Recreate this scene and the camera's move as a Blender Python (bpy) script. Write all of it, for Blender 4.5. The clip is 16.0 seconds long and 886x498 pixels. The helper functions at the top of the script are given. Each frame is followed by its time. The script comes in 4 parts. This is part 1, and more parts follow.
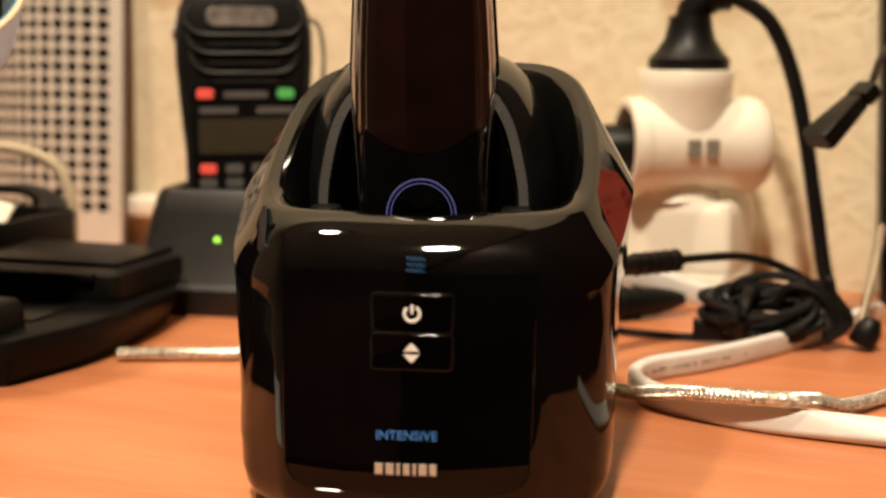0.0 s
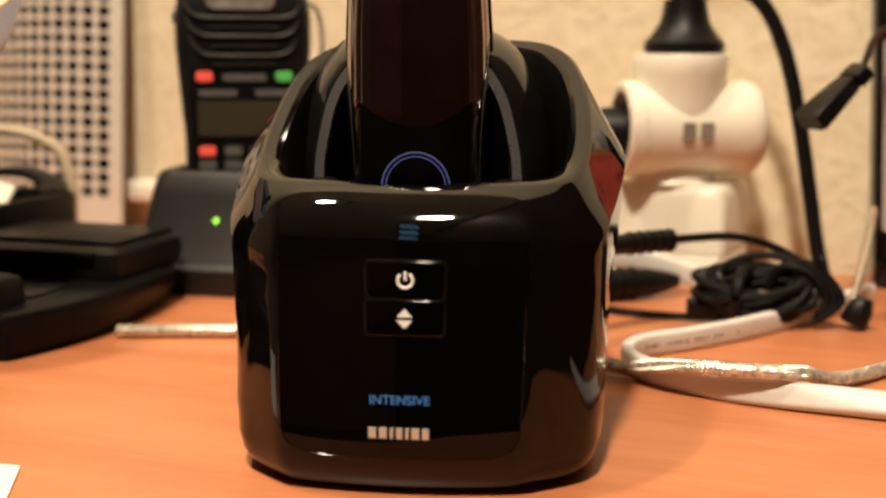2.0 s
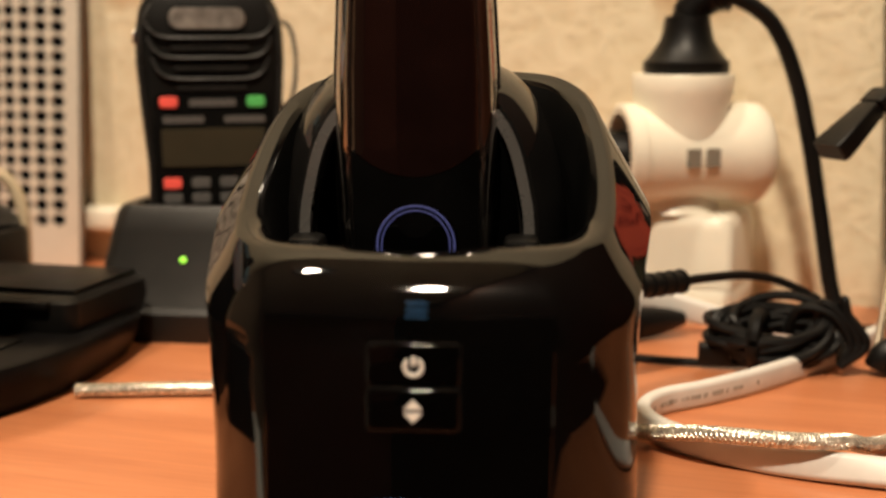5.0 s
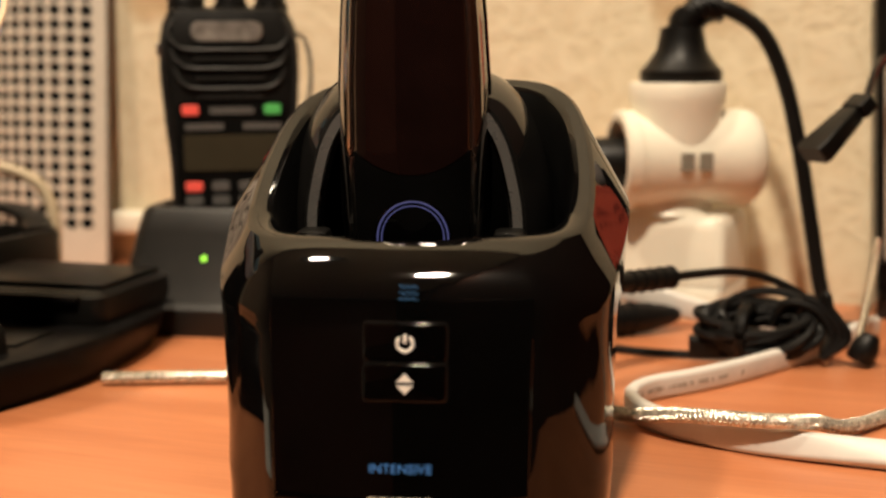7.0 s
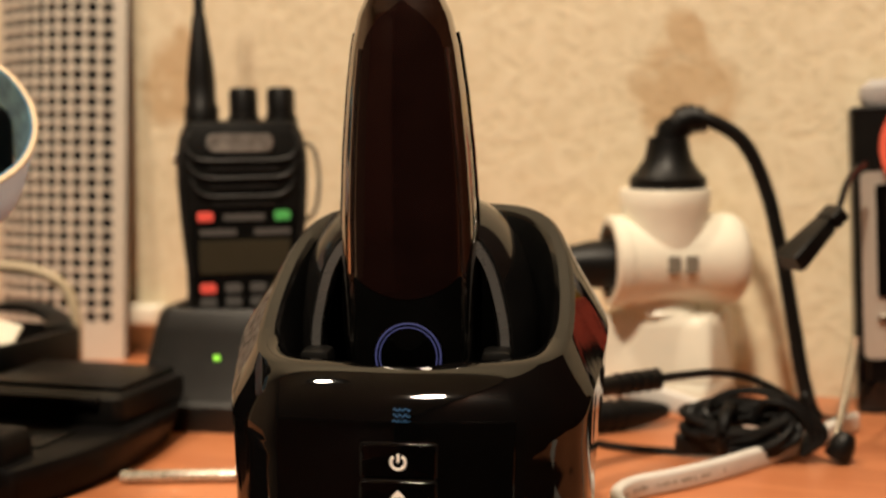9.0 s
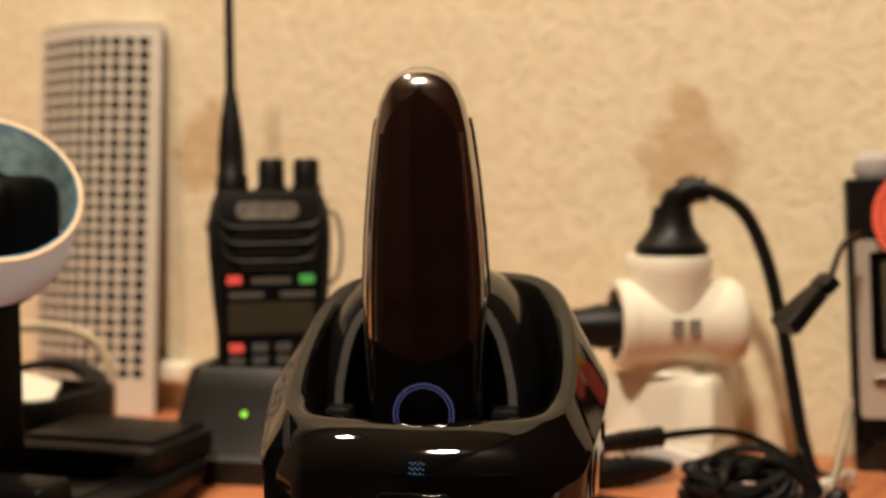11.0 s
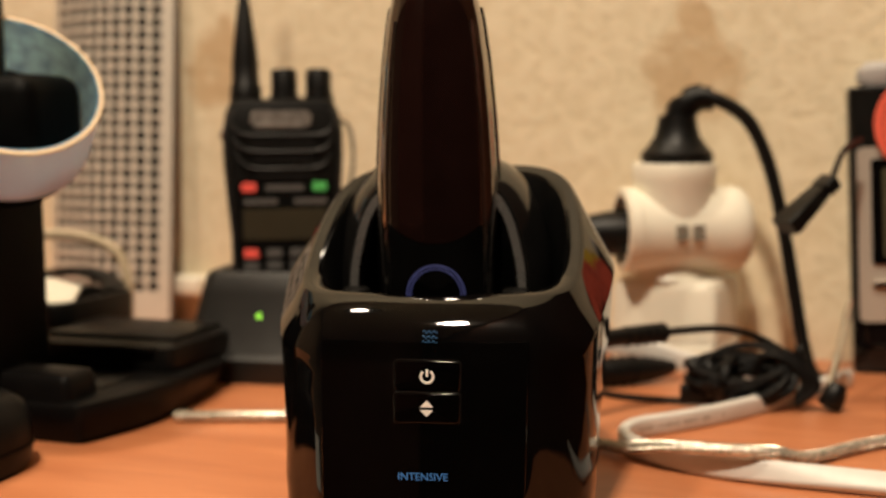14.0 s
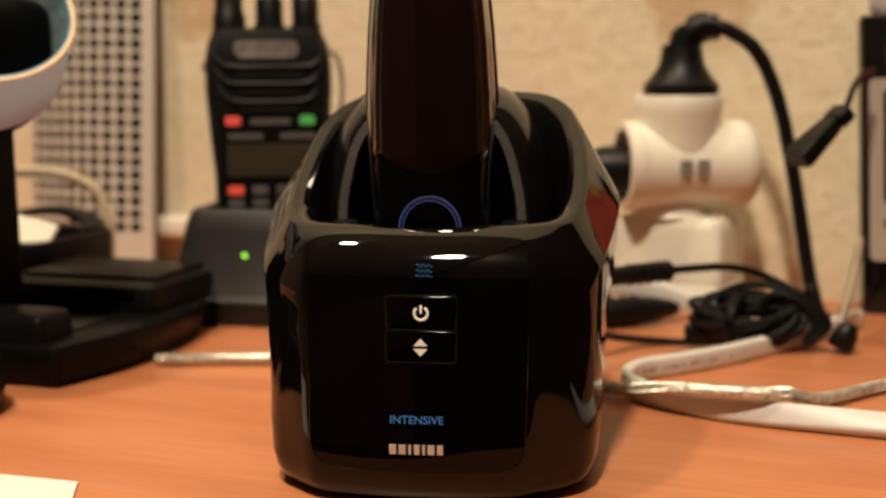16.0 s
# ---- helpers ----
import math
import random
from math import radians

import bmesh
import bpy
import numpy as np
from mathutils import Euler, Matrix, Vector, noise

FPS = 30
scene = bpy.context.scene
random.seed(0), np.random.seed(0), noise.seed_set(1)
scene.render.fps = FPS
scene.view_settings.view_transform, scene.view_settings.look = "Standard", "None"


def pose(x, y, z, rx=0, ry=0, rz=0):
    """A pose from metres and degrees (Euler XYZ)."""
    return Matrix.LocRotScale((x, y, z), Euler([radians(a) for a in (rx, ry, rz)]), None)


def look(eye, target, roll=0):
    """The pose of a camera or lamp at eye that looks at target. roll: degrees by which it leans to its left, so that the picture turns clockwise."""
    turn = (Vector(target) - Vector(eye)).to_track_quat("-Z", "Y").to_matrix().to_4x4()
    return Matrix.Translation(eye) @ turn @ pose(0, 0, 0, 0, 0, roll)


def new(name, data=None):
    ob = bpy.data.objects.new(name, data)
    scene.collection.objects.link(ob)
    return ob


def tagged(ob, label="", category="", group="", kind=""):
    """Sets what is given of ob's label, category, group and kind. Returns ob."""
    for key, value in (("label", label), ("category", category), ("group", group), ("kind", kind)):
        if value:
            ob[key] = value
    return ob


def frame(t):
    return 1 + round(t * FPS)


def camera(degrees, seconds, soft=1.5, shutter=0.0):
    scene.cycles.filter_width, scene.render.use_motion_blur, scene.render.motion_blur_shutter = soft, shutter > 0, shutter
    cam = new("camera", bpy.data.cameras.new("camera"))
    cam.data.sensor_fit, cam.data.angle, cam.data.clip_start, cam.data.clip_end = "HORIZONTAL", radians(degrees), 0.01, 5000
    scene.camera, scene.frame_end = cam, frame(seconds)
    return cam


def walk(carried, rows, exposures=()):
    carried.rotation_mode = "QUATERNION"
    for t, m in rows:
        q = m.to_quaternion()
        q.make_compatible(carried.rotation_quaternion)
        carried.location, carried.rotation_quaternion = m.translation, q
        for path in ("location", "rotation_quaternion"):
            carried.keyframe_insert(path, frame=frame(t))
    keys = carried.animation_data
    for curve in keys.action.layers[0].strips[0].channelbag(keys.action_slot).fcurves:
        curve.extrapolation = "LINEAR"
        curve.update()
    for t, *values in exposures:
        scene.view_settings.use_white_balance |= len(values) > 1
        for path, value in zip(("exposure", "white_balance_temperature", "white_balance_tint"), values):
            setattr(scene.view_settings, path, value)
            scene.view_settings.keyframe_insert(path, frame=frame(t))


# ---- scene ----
cam = camera(40.6, 16.0, soft=2.3)
METRES, EYE, TILT, LEAN, TURN = 0.2625, 0.128, -9.6, 0.0, 0.0
ROWS = [
    (0.0, 0.0, 0.0, 0.0, 0.0, 0.0, -0.0),
    (0.5, -0.0157, -0.0262, -0.0029, -0.24, 0.1, 0.03),
    (1.0, -0.0203, -0.0443, -0.0142, -0.34, 0.19, 0.08),
    (1.5, -0.0107, -0.0389, -0.0304, -0.24, -0.01, 0.02),
    (2.0, 0.0089, -0.0205, -0.0299, 0.07, -0.12, -0.12),
    (2.5, 0.0303, -0.0025, -0.0248, 0.56, -0.17, 0.11),
    (3.0, 0.0421, 0.0182, -0.0259, 1.36, -0.32, 0.22),
    (3.5, 0.0237, 0.0462, -0.0152, -0.24, 0.29, 0.49),
    (4.0, 0.0005, 0.1001, 0.0195, -2.0, 0.64, 0.73),
    (4.5, -0.025, 0.1469, 0.0368, -2.27, -0.13, 0.62),
    (5.0, -0.0361, 0.1493, 0.0432, -1.78, -0.32, 0.5),
    (7.5, 0.0053, -0.0041, 0.0148, -0.39, 0.49, 0.63),
    (8.0, 0.0139, -0.04, 0.0374, -0.18, 1.0, 0.75),
    (8.5, 0.02, -0.0679, 0.0631, -0.09, 2.32, 0.74),
    (9.0, 0.0199, -0.0928, 0.0871, 0.06, 3.33, 0.66),
    (9.5, 0.0262, -0.1469, 0.1004, 0.36, 4.74, 0.7),
    (10.0, 0.0279, -0.1823, 0.1034, 0.73, 5.73, 0.63),
    (12.5, 0.0391, -0.2839, 0.063, 1.13, 6.06, 0.32),
    (13.0, 0.0421, -0.2966, 0.0377, 1.21, 5.61, 0.38),
    (13.5, 0.0279, -0.299, 0.0169, 1.33, 4.5, 0.28),
    (14.0, 0.0219, -0.2796, 0.0012, 1.28, 3.53, 0.27),
    (14.5, 0.0239, -0.2493, -0.0112, 1.14, 2.62, 0.28),
    (15.0, 0.027, -0.2128, -0.015, 0.89, 1.83, 0.34),
    (15.5, 0.0263, -0.1874, -0.015, 0.78, 1.35, 0.39),
    (16.0, 0.0159, -0.1735, -0.0167, 0.89, 1.07, 0.37),
]
walk(cam, [(t, pose(0, 0, EYE, TILT, LEAN, TURN) @ pose(METRES * x, METRES * y, METRES * z, 90 + pitch, roll, yaw)) for t, x, y, z, yaw, pitch, roll in ROWS],
     ((0.0, 0.09), (3.0, 0.06), (5.0, -0.08), (8.0, -0.03), (9.5, -0.18), (12.5, -0.15), (14.5, -0.34), (16.0, -0.36)))

cam.data.dof.use_dof = True
cam.data.dof.focus_distance = 0.37
cam.data.dof.aperture_fstop = 8.5

# ---- world and lamps ----
world = bpy.data.worlds.new("room_dark")
scene.world = world
world.use_nodes = True
world.node_tree.nodes["Background"].inputs[0].default_value = (1.0, 0.72, 0.45, 1)
world.node_tree.nodes["Background"].inputs[1].default_value = 0.02


def ceiling_bulb(x, y, z, size, watts):
    """A shaded lamp that shines down."""
    data = bpy.data.lights.new("ceiling_bulb", "AREA")
    data.shape, data.size, data.energy, data.color = "DISK", size, watts, (1.0, 0.832, 0.625)
    ob = new("ceiling_bulb", data)
    ob.matrix_world = look((x, y, z), (x * 0.5, y + 0.35, 0.0))
    return ob


ceiling_bulb(-0.57, 0.33, 1.70, 0.12, 16.5)
ceiling_bulb(-0.19, -0.43, 1.74, 0.15, 47.5)


# ---- materials ----
def material(name, color, rough=0.5, metal=0.0, vary=0.08, scale=60.0, bump=0.0, bump_scale=400.0, rough_vary=0.05,
             emit=None, strength=0.0, coat=0.0, specular=0.5, sheen=0.0):
    m = bpy.data.materials.new(name)
    m.use_nodes = True
    nt = m.node_tree
    b = nt.nodes["Principled BSDF"]
    b.inputs["Roughness"].default_value = rough
    b.inputs["Metallic"].default_value = metal
    b.inputs["Coat Weight"].default_value = coat
    b.inputs["Specular IOR Level"].default_value = specular
    tc = nt.nodes.new("ShaderNodeTexCoord")
    n1 = nt.nodes.new("ShaderNodeTexNoise")
    n1.inputs["Scale"].default_value = scale
    n1.inputs["Detail"].default_value = 5.0
    nt.links.new(tc.outputs["Object"], n1.inputs["Vector"])
    ramp = nt.nodes.new("ShaderNodeValToRGB")
    lo = [max(0.0, c * (1 - vary)) for c in color]
    hi = [min(1.0, c * (1 + vary)) for c in color]
    ramp.color_ramp.elements[0].position, ramp.color_ramp.elements[1].position = 0.3, 0.7
    ramp.color_ramp.elements[0].color, ramp.color_ramp.elements[1].color = (*lo, 1), (*hi, 1)
    nt.links.new(n1.outputs["Fac"], ramp.inputs["Fac"])
    nt.links.new(ramp.outputs["Color"], b.inputs["Base Color"])
    n2 = nt.nodes.new("ShaderNodeTexNoise")
    n2.inputs["Scale"].default_value = scale * 3.1
    n2.inputs["Detail"].default_value = 3.0
    nt.links.new(tc.outputs["Object"], n2.inputs["Vector"])
    mr = nt.nodes.new("ShaderNodeMapRange")
    mr.inputs["To Min"].default_value = max(0.0, rough - rough_vary)
    mr.inputs["To Max"].default_value = min(1.0, rough + rough_vary)
    nt.links.new(n2.outputs["Fac"], mr.inputs["Value"])
    nt.links.new(mr.outputs["Result"], b.inputs["Roughness"])
    if bump:
        n3 = nt.nodes.new("ShaderNodeTexNoise")
        n3.inputs["Scale"].default_value = bump_scale
        n3.inputs["Detail"].default_value = 4.0
        nt.links.new(tc.outputs["Object"], n3.inputs["Vector"])
        bp = nt.nodes.new("ShaderNodeBump")
        bp.inputs["Strength"].default_value = bump
        bp.inputs["Distance"].default_value = 0.0006
        nt.links.new(n3.outputs["Fac"], bp.inputs["Height"])
        nt.links.new(bp.outputs["Normal"], b.inputs["Normal"])
    if emit:
        b.inputs["Emission Color"].default_value = (*emit, 1)
        b.inputs["Emission Strength"].default_value = strength
    return m


def wood_material(name, dark, light):
    m = bpy.data.materials.new(name)
    m.use_nodes = True
    nt = m.node_tree
    b = nt.nodes["Principled BSDF"]
    tc = nt.nodes.new("ShaderNodeTexCoord")
    mp = nt.nodes.new("ShaderNodeMapping")
    mp.inputs["Scale"].default_value = (3.0, 26.0, 26.0)
    mp.inputs["Rotation"].default_value = (0, 0, radians(-4))
    nt.links.new(tc.outputs["Object"], mp.inputs["Vector"])
    warp = nt.nodes.new("ShaderNodeTexNoise")
    warp.inputs["Scale"].default_value = 1.3
    warp.inputs["Detail"].default_value = 2.0
    nt.links.new(mp.outputs["Vector"], warp.inputs["Vector"])
    n1 = nt.nodes.new("ShaderNodeTexNoise")
    n1.inputs["Scale"].default_value = 2.2
    n1.inputs["Detail"].default_value = 8.0
    n1.inputs["Distortion"].default_value = 0.6
    nt.links.new(mp.outputs["Vector"], n1.inputs["Vector"])
    mp2 = nt.nodes.new("ShaderNodeMapping")
    mp2.inputs["Scale"].default_value = (25.0, 420.0, 420.0)
    nt.links.new(tc.outputs["Object"], mp2.inputs["Vector"])
    n2 = nt.nodes.new("ShaderNodeTexNoise")
    n2.inputs["Scale"].default_value = 1.0
    n2.inputs["Detail"].default_value = 3.0
    nt.links.new(mp2.outputs["Vector"], n2.inputs["Vector"])
    mix = nt.nodes.new("ShaderNodeMix")
    mix.data_type = "FLOAT"
    mix.inputs["Factor"].default_value = 0.28
    nt.links.new(n1.outputs["Fac"], mix.inputs["A"])
    nt.links.new(n2.outputs["Fac"], mix.inputs["B"])
    ramp = nt.nodes.new("ShaderNodeValToRGB")
    ramp.color_ramp.elements[0].position, ramp.color_ramp.elements[1].position = 0.37, 0.63
    ramp.color_ramp.elements[0].color, ramp.color_ramp.elements[1].color = (*dark, 1), (*light, 1)
    nt.links.new(mix.outputs["Result"], ramp.inputs["Fac"])
    nt.links.new(ramp.outputs["Color"], b.inputs["Base Color"])
    mr = nt.nodes.new("ShaderNodeMapRange")
    mr.inputs["To Min"].default_value, mr.inputs["To Max"].default_value = 0.30, 0.45
    nt.links.new(warp.outputs["Fac"], mr.inputs["Value"])
    nt.links.new(mr.outputs["Result"], b.inputs["Roughness"])
    bp = nt.nodes.new("ShaderNodeBump")
    bp.inputs["Strength"].default_value, bp.inputs["Distance"].default_value = 0.15, 0.0004
    nt.links.new(n2.outputs["Fac"], bp.inputs["Height"])
    nt.links.new(bp.outputs["Normal"], b.inputs["Normal"])
    return m


def wallpaper_material(name, base, relief, motif, spots):
    """Embossed beige wallpaper with a few printed ochre flower motifs. spots: centre x, z and half sizes, in the wall's own metres."""
    m = bpy.data.materials.new(name)
    m.use_nodes = True
    nt = m.node_tree
    b = nt.nodes["Principled BSDF"]
    b.inputs["Roughness"].default_value = 0.75
    tc = nt.nodes.new("ShaderNodeTexCoord")
    vor = nt.nodes.new("ShaderNodeTexVoronoi")
    vor.feature = "SMOOTH_F1"
    vor.inputs["Scale"].default_value = 130.0
    warp = nt.nodes.new("ShaderNodeTexNoise")
    warp.inputs["Scale"].default_value = 40.0
    warp.inputs["Detail"].default_value = 3.0
    nt.links.new(tc.outputs["Object"], warp.inputs["Vector"])
    addv = nt.nodes.new("ShaderNodeVectorMath")
    addv.operation = "MULTIPLY_ADD"
    addv.inputs[1].default_value = (0.03, 0.03, 0.03)
    nt.links.new(warp.outputs["Color"], addv.inputs[0])
    nt.links.new(tc.outputs["Object"], addv.inputs[2])
    nt.links.new(addv.outputs["Vector"], vor.inputs["Vector"])
    fine = nt.nodes.new("ShaderNodeTexNoise")
    fine.inputs["Scale"].default_value = 190.0
    fine.inputs["Detail"].default_value = 5.0
    nt.links.new(tc.outputs["Object"], fine.inputs["Vector"])
    ramp = nt.nodes.new("ShaderNodeValToRGB")
    ramp.color_ramp.elements[0].position, ramp.color_ramp.elements[1].position = 0.1, 0.75
    ramp.color_ramp.elements[0].color, ramp.color_ramp.elements[1].color = (*base, 1), (*relief, 1)
    nt.links.new(vor.outputs["Distance"], ramp.inputs["Fac"])
    last = ramp.outputs["Color"]
    sep = nt.nodes.new("ShaderNodeSeparateXYZ")
    nt.links.new(addv.outputs["Vector"], sep.inputs["Vector"])

    def op(kind, a, c, clamp=False):
        n = nt.nodes.new("ShaderNodeMath")
        n.operation, n.use_clamp = kind, clamp
        for i, v in enumerate((a, c)):
            if isinstance(v, (int, float)):
                n.inputs[i].default_value = v
            else:
                nt.links.new(v, n.inputs[i])
        return n.outputs[0]

    masks = []
    for cx, cz, hx, hz in spots:
        dx = op("DIVIDE", op("SUBTRACT", sep.outputs["X"], cx + 0.015), hx)
        dz = op("DIVIDE", op("SUBTRACT", sep.outputs["Z"], cz + 0.015), hz)
        r = op("ADD", op("MULTIPLY", dx, dx), op("MULTIPLY", dz, dz))
        masks.append(op("MULTIPLY", op("SUBTRACT", 1.15, r), 1.5, True))
    mask = masks[0]
    for k in masks[1:]:
        mask = op("MAXIMUM", mask, k)
    petals = op("MULTIPLY", op("SUBTRACT", warp.outputs["Fac"], 0.22), 5.0, True)
    mask = op("MULTIPLY", op("MULTIPLY", mask, petals), 0.62, True)
    mix = nt.nodes.new("ShaderNodeMix")
    mix.data_type = "RGBA"
    nt.links.new(mask, mix.inputs["Factor"])
    nt.links.new(last, mix.inputs["A"])
    mix.inputs["B"].default_value = (*motif, 1)
    nt.links.new(mix.outputs["Result"], b.inputs["Base Color"])
    hsum = op("ADD", op("MULTIPLY", vor.outputs["Distance"], 1.0), op("MULTIPLY", fine.outputs["Fac"], 0.35))
    bp = nt.nodes.new("ShaderNodeBump")
    bp.inputs["Strength"].default_value, bp.inputs["Distance"].default_value = 0.42, 0.0015
    nt.links.new(hsum, bp.inputs["Height"])
    nt.links.new(bp.outputs["Normal"], b.inputs["Normal"])
    return m


GLOSS_BLACK = material("gloss_black_plastic", (0.0022, 0.0020, 0.0020), 0.035, vary=0.2, rough_vary=0.015, specular=0.36, bump=0.012, bump_scale=90.0)
PANEL_BLACK = material("gloss_black_panel", (0.0012, 0.0012, 0.0012), 0.03, vary=0.2, rough_vary=0.015, specular=0.24)
DEEP_BLACK = material("dull_black_plastic", (0.0022, 0.0021, 0.0020), 0.5, vary=0.3, specular=0.07)
SATIN_BLACK = material("satin_black_plastic", (0.006, 0.0057, 0.0053), 0.36, vary=0.2, specular=0.17, bump=0.15, bump_scale=1500.0)
CHARGER_BLACK = material("charger_black_plastic", (0.0055, 0.005, 0.005), 0.36, vary=0.25, specular=0.08, bump=0.12, bump_scale=1300.0)
CRADLE = material("cradle_black_plastic", (0.012, 0.011, 0.010), 0.42, vary=0.15, specular=0.30, bump=0.12, bump_scale=1400.0)
RIDGE_BLACK = material("paler_black_plastic", (0.011, 0.0105, 0.010), 0.42, vary=0.25, specular=0.24, bump=0.1, bump_scale=1200.0)
RUBBER = material("black_rubber", (0.0045, 0.0042, 0.004), 0.42, specular=0.22, vary=0.25, bump=0.1, bump_scale=900.0)
GREY_EDGE = material("grey_satin_edge", (0.14, 0.135, 0.13), 0.28, metal=0.3, vary=0.10, specular=0.8)
ARCH_BLACK = material("dark_satin_arch", (0.0075, 0.007, 0.0068), 0.10, vary=0.2, specular=0.75)
CHROME = material("dark_chrome", (0.42, 0.39, 0.37), 0.12, metal=1.0, vary=0.06)
STEEL = material("bright_steel", (0.75, 0.72, 0.68), 0.18, metal=1.0, vary=0.06)
# Key symbols: cream colour with a faint glow added.
PRINT = material("cream_print_with_glow", (0.78, 0.72, 0.62), 0.5, vary=0.04, emit=(1.0, 0.86, 0.68), strength=0.25)
LOGO_PRINT = material("silver_print", (0.62, 0.56, 0.48), 0.35, vary=0.05, metal=0.2)
PLATE = material("brushed_plate", (0.30, 0.28, 0.26), 0.30, metal=0.5, vary=0.35, scale=160.0)
BLUE_LED = material("blue_backlight", (0.02, 0.06, 0.12), 0.4, emit=(0.10, 0.33, 0.72), strength=0.34)
WAVE_LED = material("dim_blue_backlight", (0.02, 0.05, 0.09), 0.4, emit=(0.09, 0.27, 0.50), strength=0.20)
# Black face; part of the room's brown reflection is put into the base colour.
SHAVER_FACE = material("gloss_black_brown_reflection", (0.0105, 0.0042, 0.0035), 0.05, vary=0.2, rough_vary=0.015, specular=0.5)
RING = material("violet_light_ring", (0.035, 0.037, 0.065), 0.4, vary=0.2, specular=0.2, emit=(0.32, 0.34, 1.0), strength=0.12)
BUTTON_EDGE = material("button_gap", (0.012, 0.0115, 0.011), 0.15, metal=0.0, specular=0.6)
WOOD = wood_material("beech_laminate", (0.475, 0.165, 0.069), (0.585, 0.222, 0.097))
DARK_WOOD = wood_material("dark_red_wood", (0.035, 0.010, 0.006), (0.075, 0.022, 0.012))
# For the unseen right wall: near black, so the station's flank mirrors darkness.
DARK_REFLECTED = material("matte_dark_reflected_wall", (0.040, 0.017, 0.011), 0.85, vary=0.25, scale=9.0, specular=0.05)
# Red-brown of the unseen front wall, chosen for what the shaver face mirrors.
RED_WOOD = wood_material("red_brown_wood", (0.26, 0.085, 0.060), (0.36, 0.120, 0.085))
WALLPAPER = wallpaper_material("embossed_wallpaper", (0.72, 0.615, 0.425), (0.82, 0.72, 0.528), (0.50, 0.31, 0.14),
                               ((0.150, 0.168, 0.032, 0.032), (0.152, 0.196, 0.012, 0.020), (-0.180, 0.178, 0.026, 0.028), (-0.172, 0.198, 0.012, 0.020)))
# Beige set darker than the wallpaper so the black gloss reflects less.
PLAIN_WALL = material("darkened_beige_wall", (0.30, 0.22, 0.15), 0.8, vary=0.08, scale=6.0)
CEILING = material("white_ceiling", (0.74, 0.67, 0.58), 0.85, vary=0.03, scale=4.0)
WHITE_PLASTIC = material("white_socket_plastic", (0.82, 0.78, 0.66), 0.32, vary=0.03, bump=0.02)
WHITE_CABLE = material("white_cable_sheath", (0.67, 0.645, 0.60), 0.42, vary=0.05, scale=120.0)
SILVER_PAINT = material("silver_painted_plastic", (0.52, 0.47, 0.41), 0.38, metal=0.35, vary=0.05)
SPEAKER_SIDE = material("grey_speaker_casing", (0.20, 0.17, 0.14), 0.45, vary=0.1)
GRILLE = material("silver_grille", (0.76, 0.71, 0.62), 0.35, metal=0.25, vary=0.05)
PAPER = material("white_paper", (0.80, 0.79, 0.74), 0.8, vary=0.02)
TAPE_CORE = material("blue_white_paper_core", (0.30, 0.60, 1.0), 0.7, vary=0.35, scale=170.0)
TAPE_SIDE = material("cream_tape_edge", (0.80, 0.62, 0.42), 0.55, vary=0.06, scale=300.0)
TAPE_OUT = material("pinkish_tape", (0.74, 0.40, 0.28), 0.40, vary=0.06, specular=0.3)
# Both radio key colours carry a weak added glow to stay bright.
RED_BUTTON = material("red_button_with_glow", (0.72, 0.09, 0.07), 0.4, emit=(1.0, 0.12, 0.08), strength=0.12)
GREEN_BUTTON = material("green_button_with_glow", (0.08, 0.40, 0.10), 0.4, emit=(0.12, 0.75, 0.18), strength=0.06)
GREEN_LED = material("green_led", (0.3, 0.8, 0.1), 0.3, emit=(0.38, 1.0, 0.06), strength=1.3)
RADIO_LCD = material("brown_green_display", (0.036, 0.031, 0.020), 0.18, vary=0.05)
CLOCK_LCD = material("olive_display", (0.075, 0.072, 0.045), 0.15, vary=0.05)
KEY_GREY = material("grey_key", (0.075, 0.072, 0.07), 0.45, vary=0.1)
RED_TAG = material("red_card", (0.82, 0.13, 0.075), 0.55, vary=0.06)
DARK_RED = material("dark_red_print", (0.30, 0.03, 0.02), 0.6, vary=0.1)
CREAM_CARD = material("cream_card", (0.84, 0.78, 0.64), 0.7, vary=0.04)
BEIGE_CORD = material("beige_plastic_cord", (0.50, 0.41, 0.28), 0.45, vary=0.08)
BRAID = material("silver_braid", (0.70, 0.64, 0.54), 0.26, metal=0.65, vary=0.45, scale=420.0, bump=0.9, bump_scale=520.0)
YELLOW = material("yellow_plastic", (0.85, 0.55, 0.05), 0.4)
CLEAR_GREY = material("grey_translucent_plastic", (0.45, 0.43, 0.42), 0.25)
PALE_GREY = material("grey_printed_mark", (0.22, 0.20, 0.16), 0.6)
LABEL_GREY = material("grey_print", (0.30, 0.27, 0.22), 0.6)


def let_light_through(m, share, tint):
    """Thin paper or film: part of the light that falls on one side comes out at the other."""
    nt = m.node_tree
    b, out = nt.nodes["Principled BSDF"], nt.nodes["Material Output"]
    tr, mix = nt.nodes.new("ShaderNodeBsdfTranslucent"), nt.nodes.new("ShaderNodeMixShader")
    tr.inputs["Color"].default_value = (*tint, 1)
    if tint[2] > tint[0]:
        nt.links.new(b.inputs["Base Color"].links[0].from_socket, tr.inputs["Color"])
    mix.inputs["Fac"].default_value = share
    nt.links.new(b.outputs[0], mix.inputs[1])
    nt.links.new(tr.outputs[0], mix.inputs[2])
    nt.links.new(mix.outputs[0], out.inputs["Surface"])


let_light_through(TAPE_CORE, 0.82, (0.62, 0.88, 1.0))
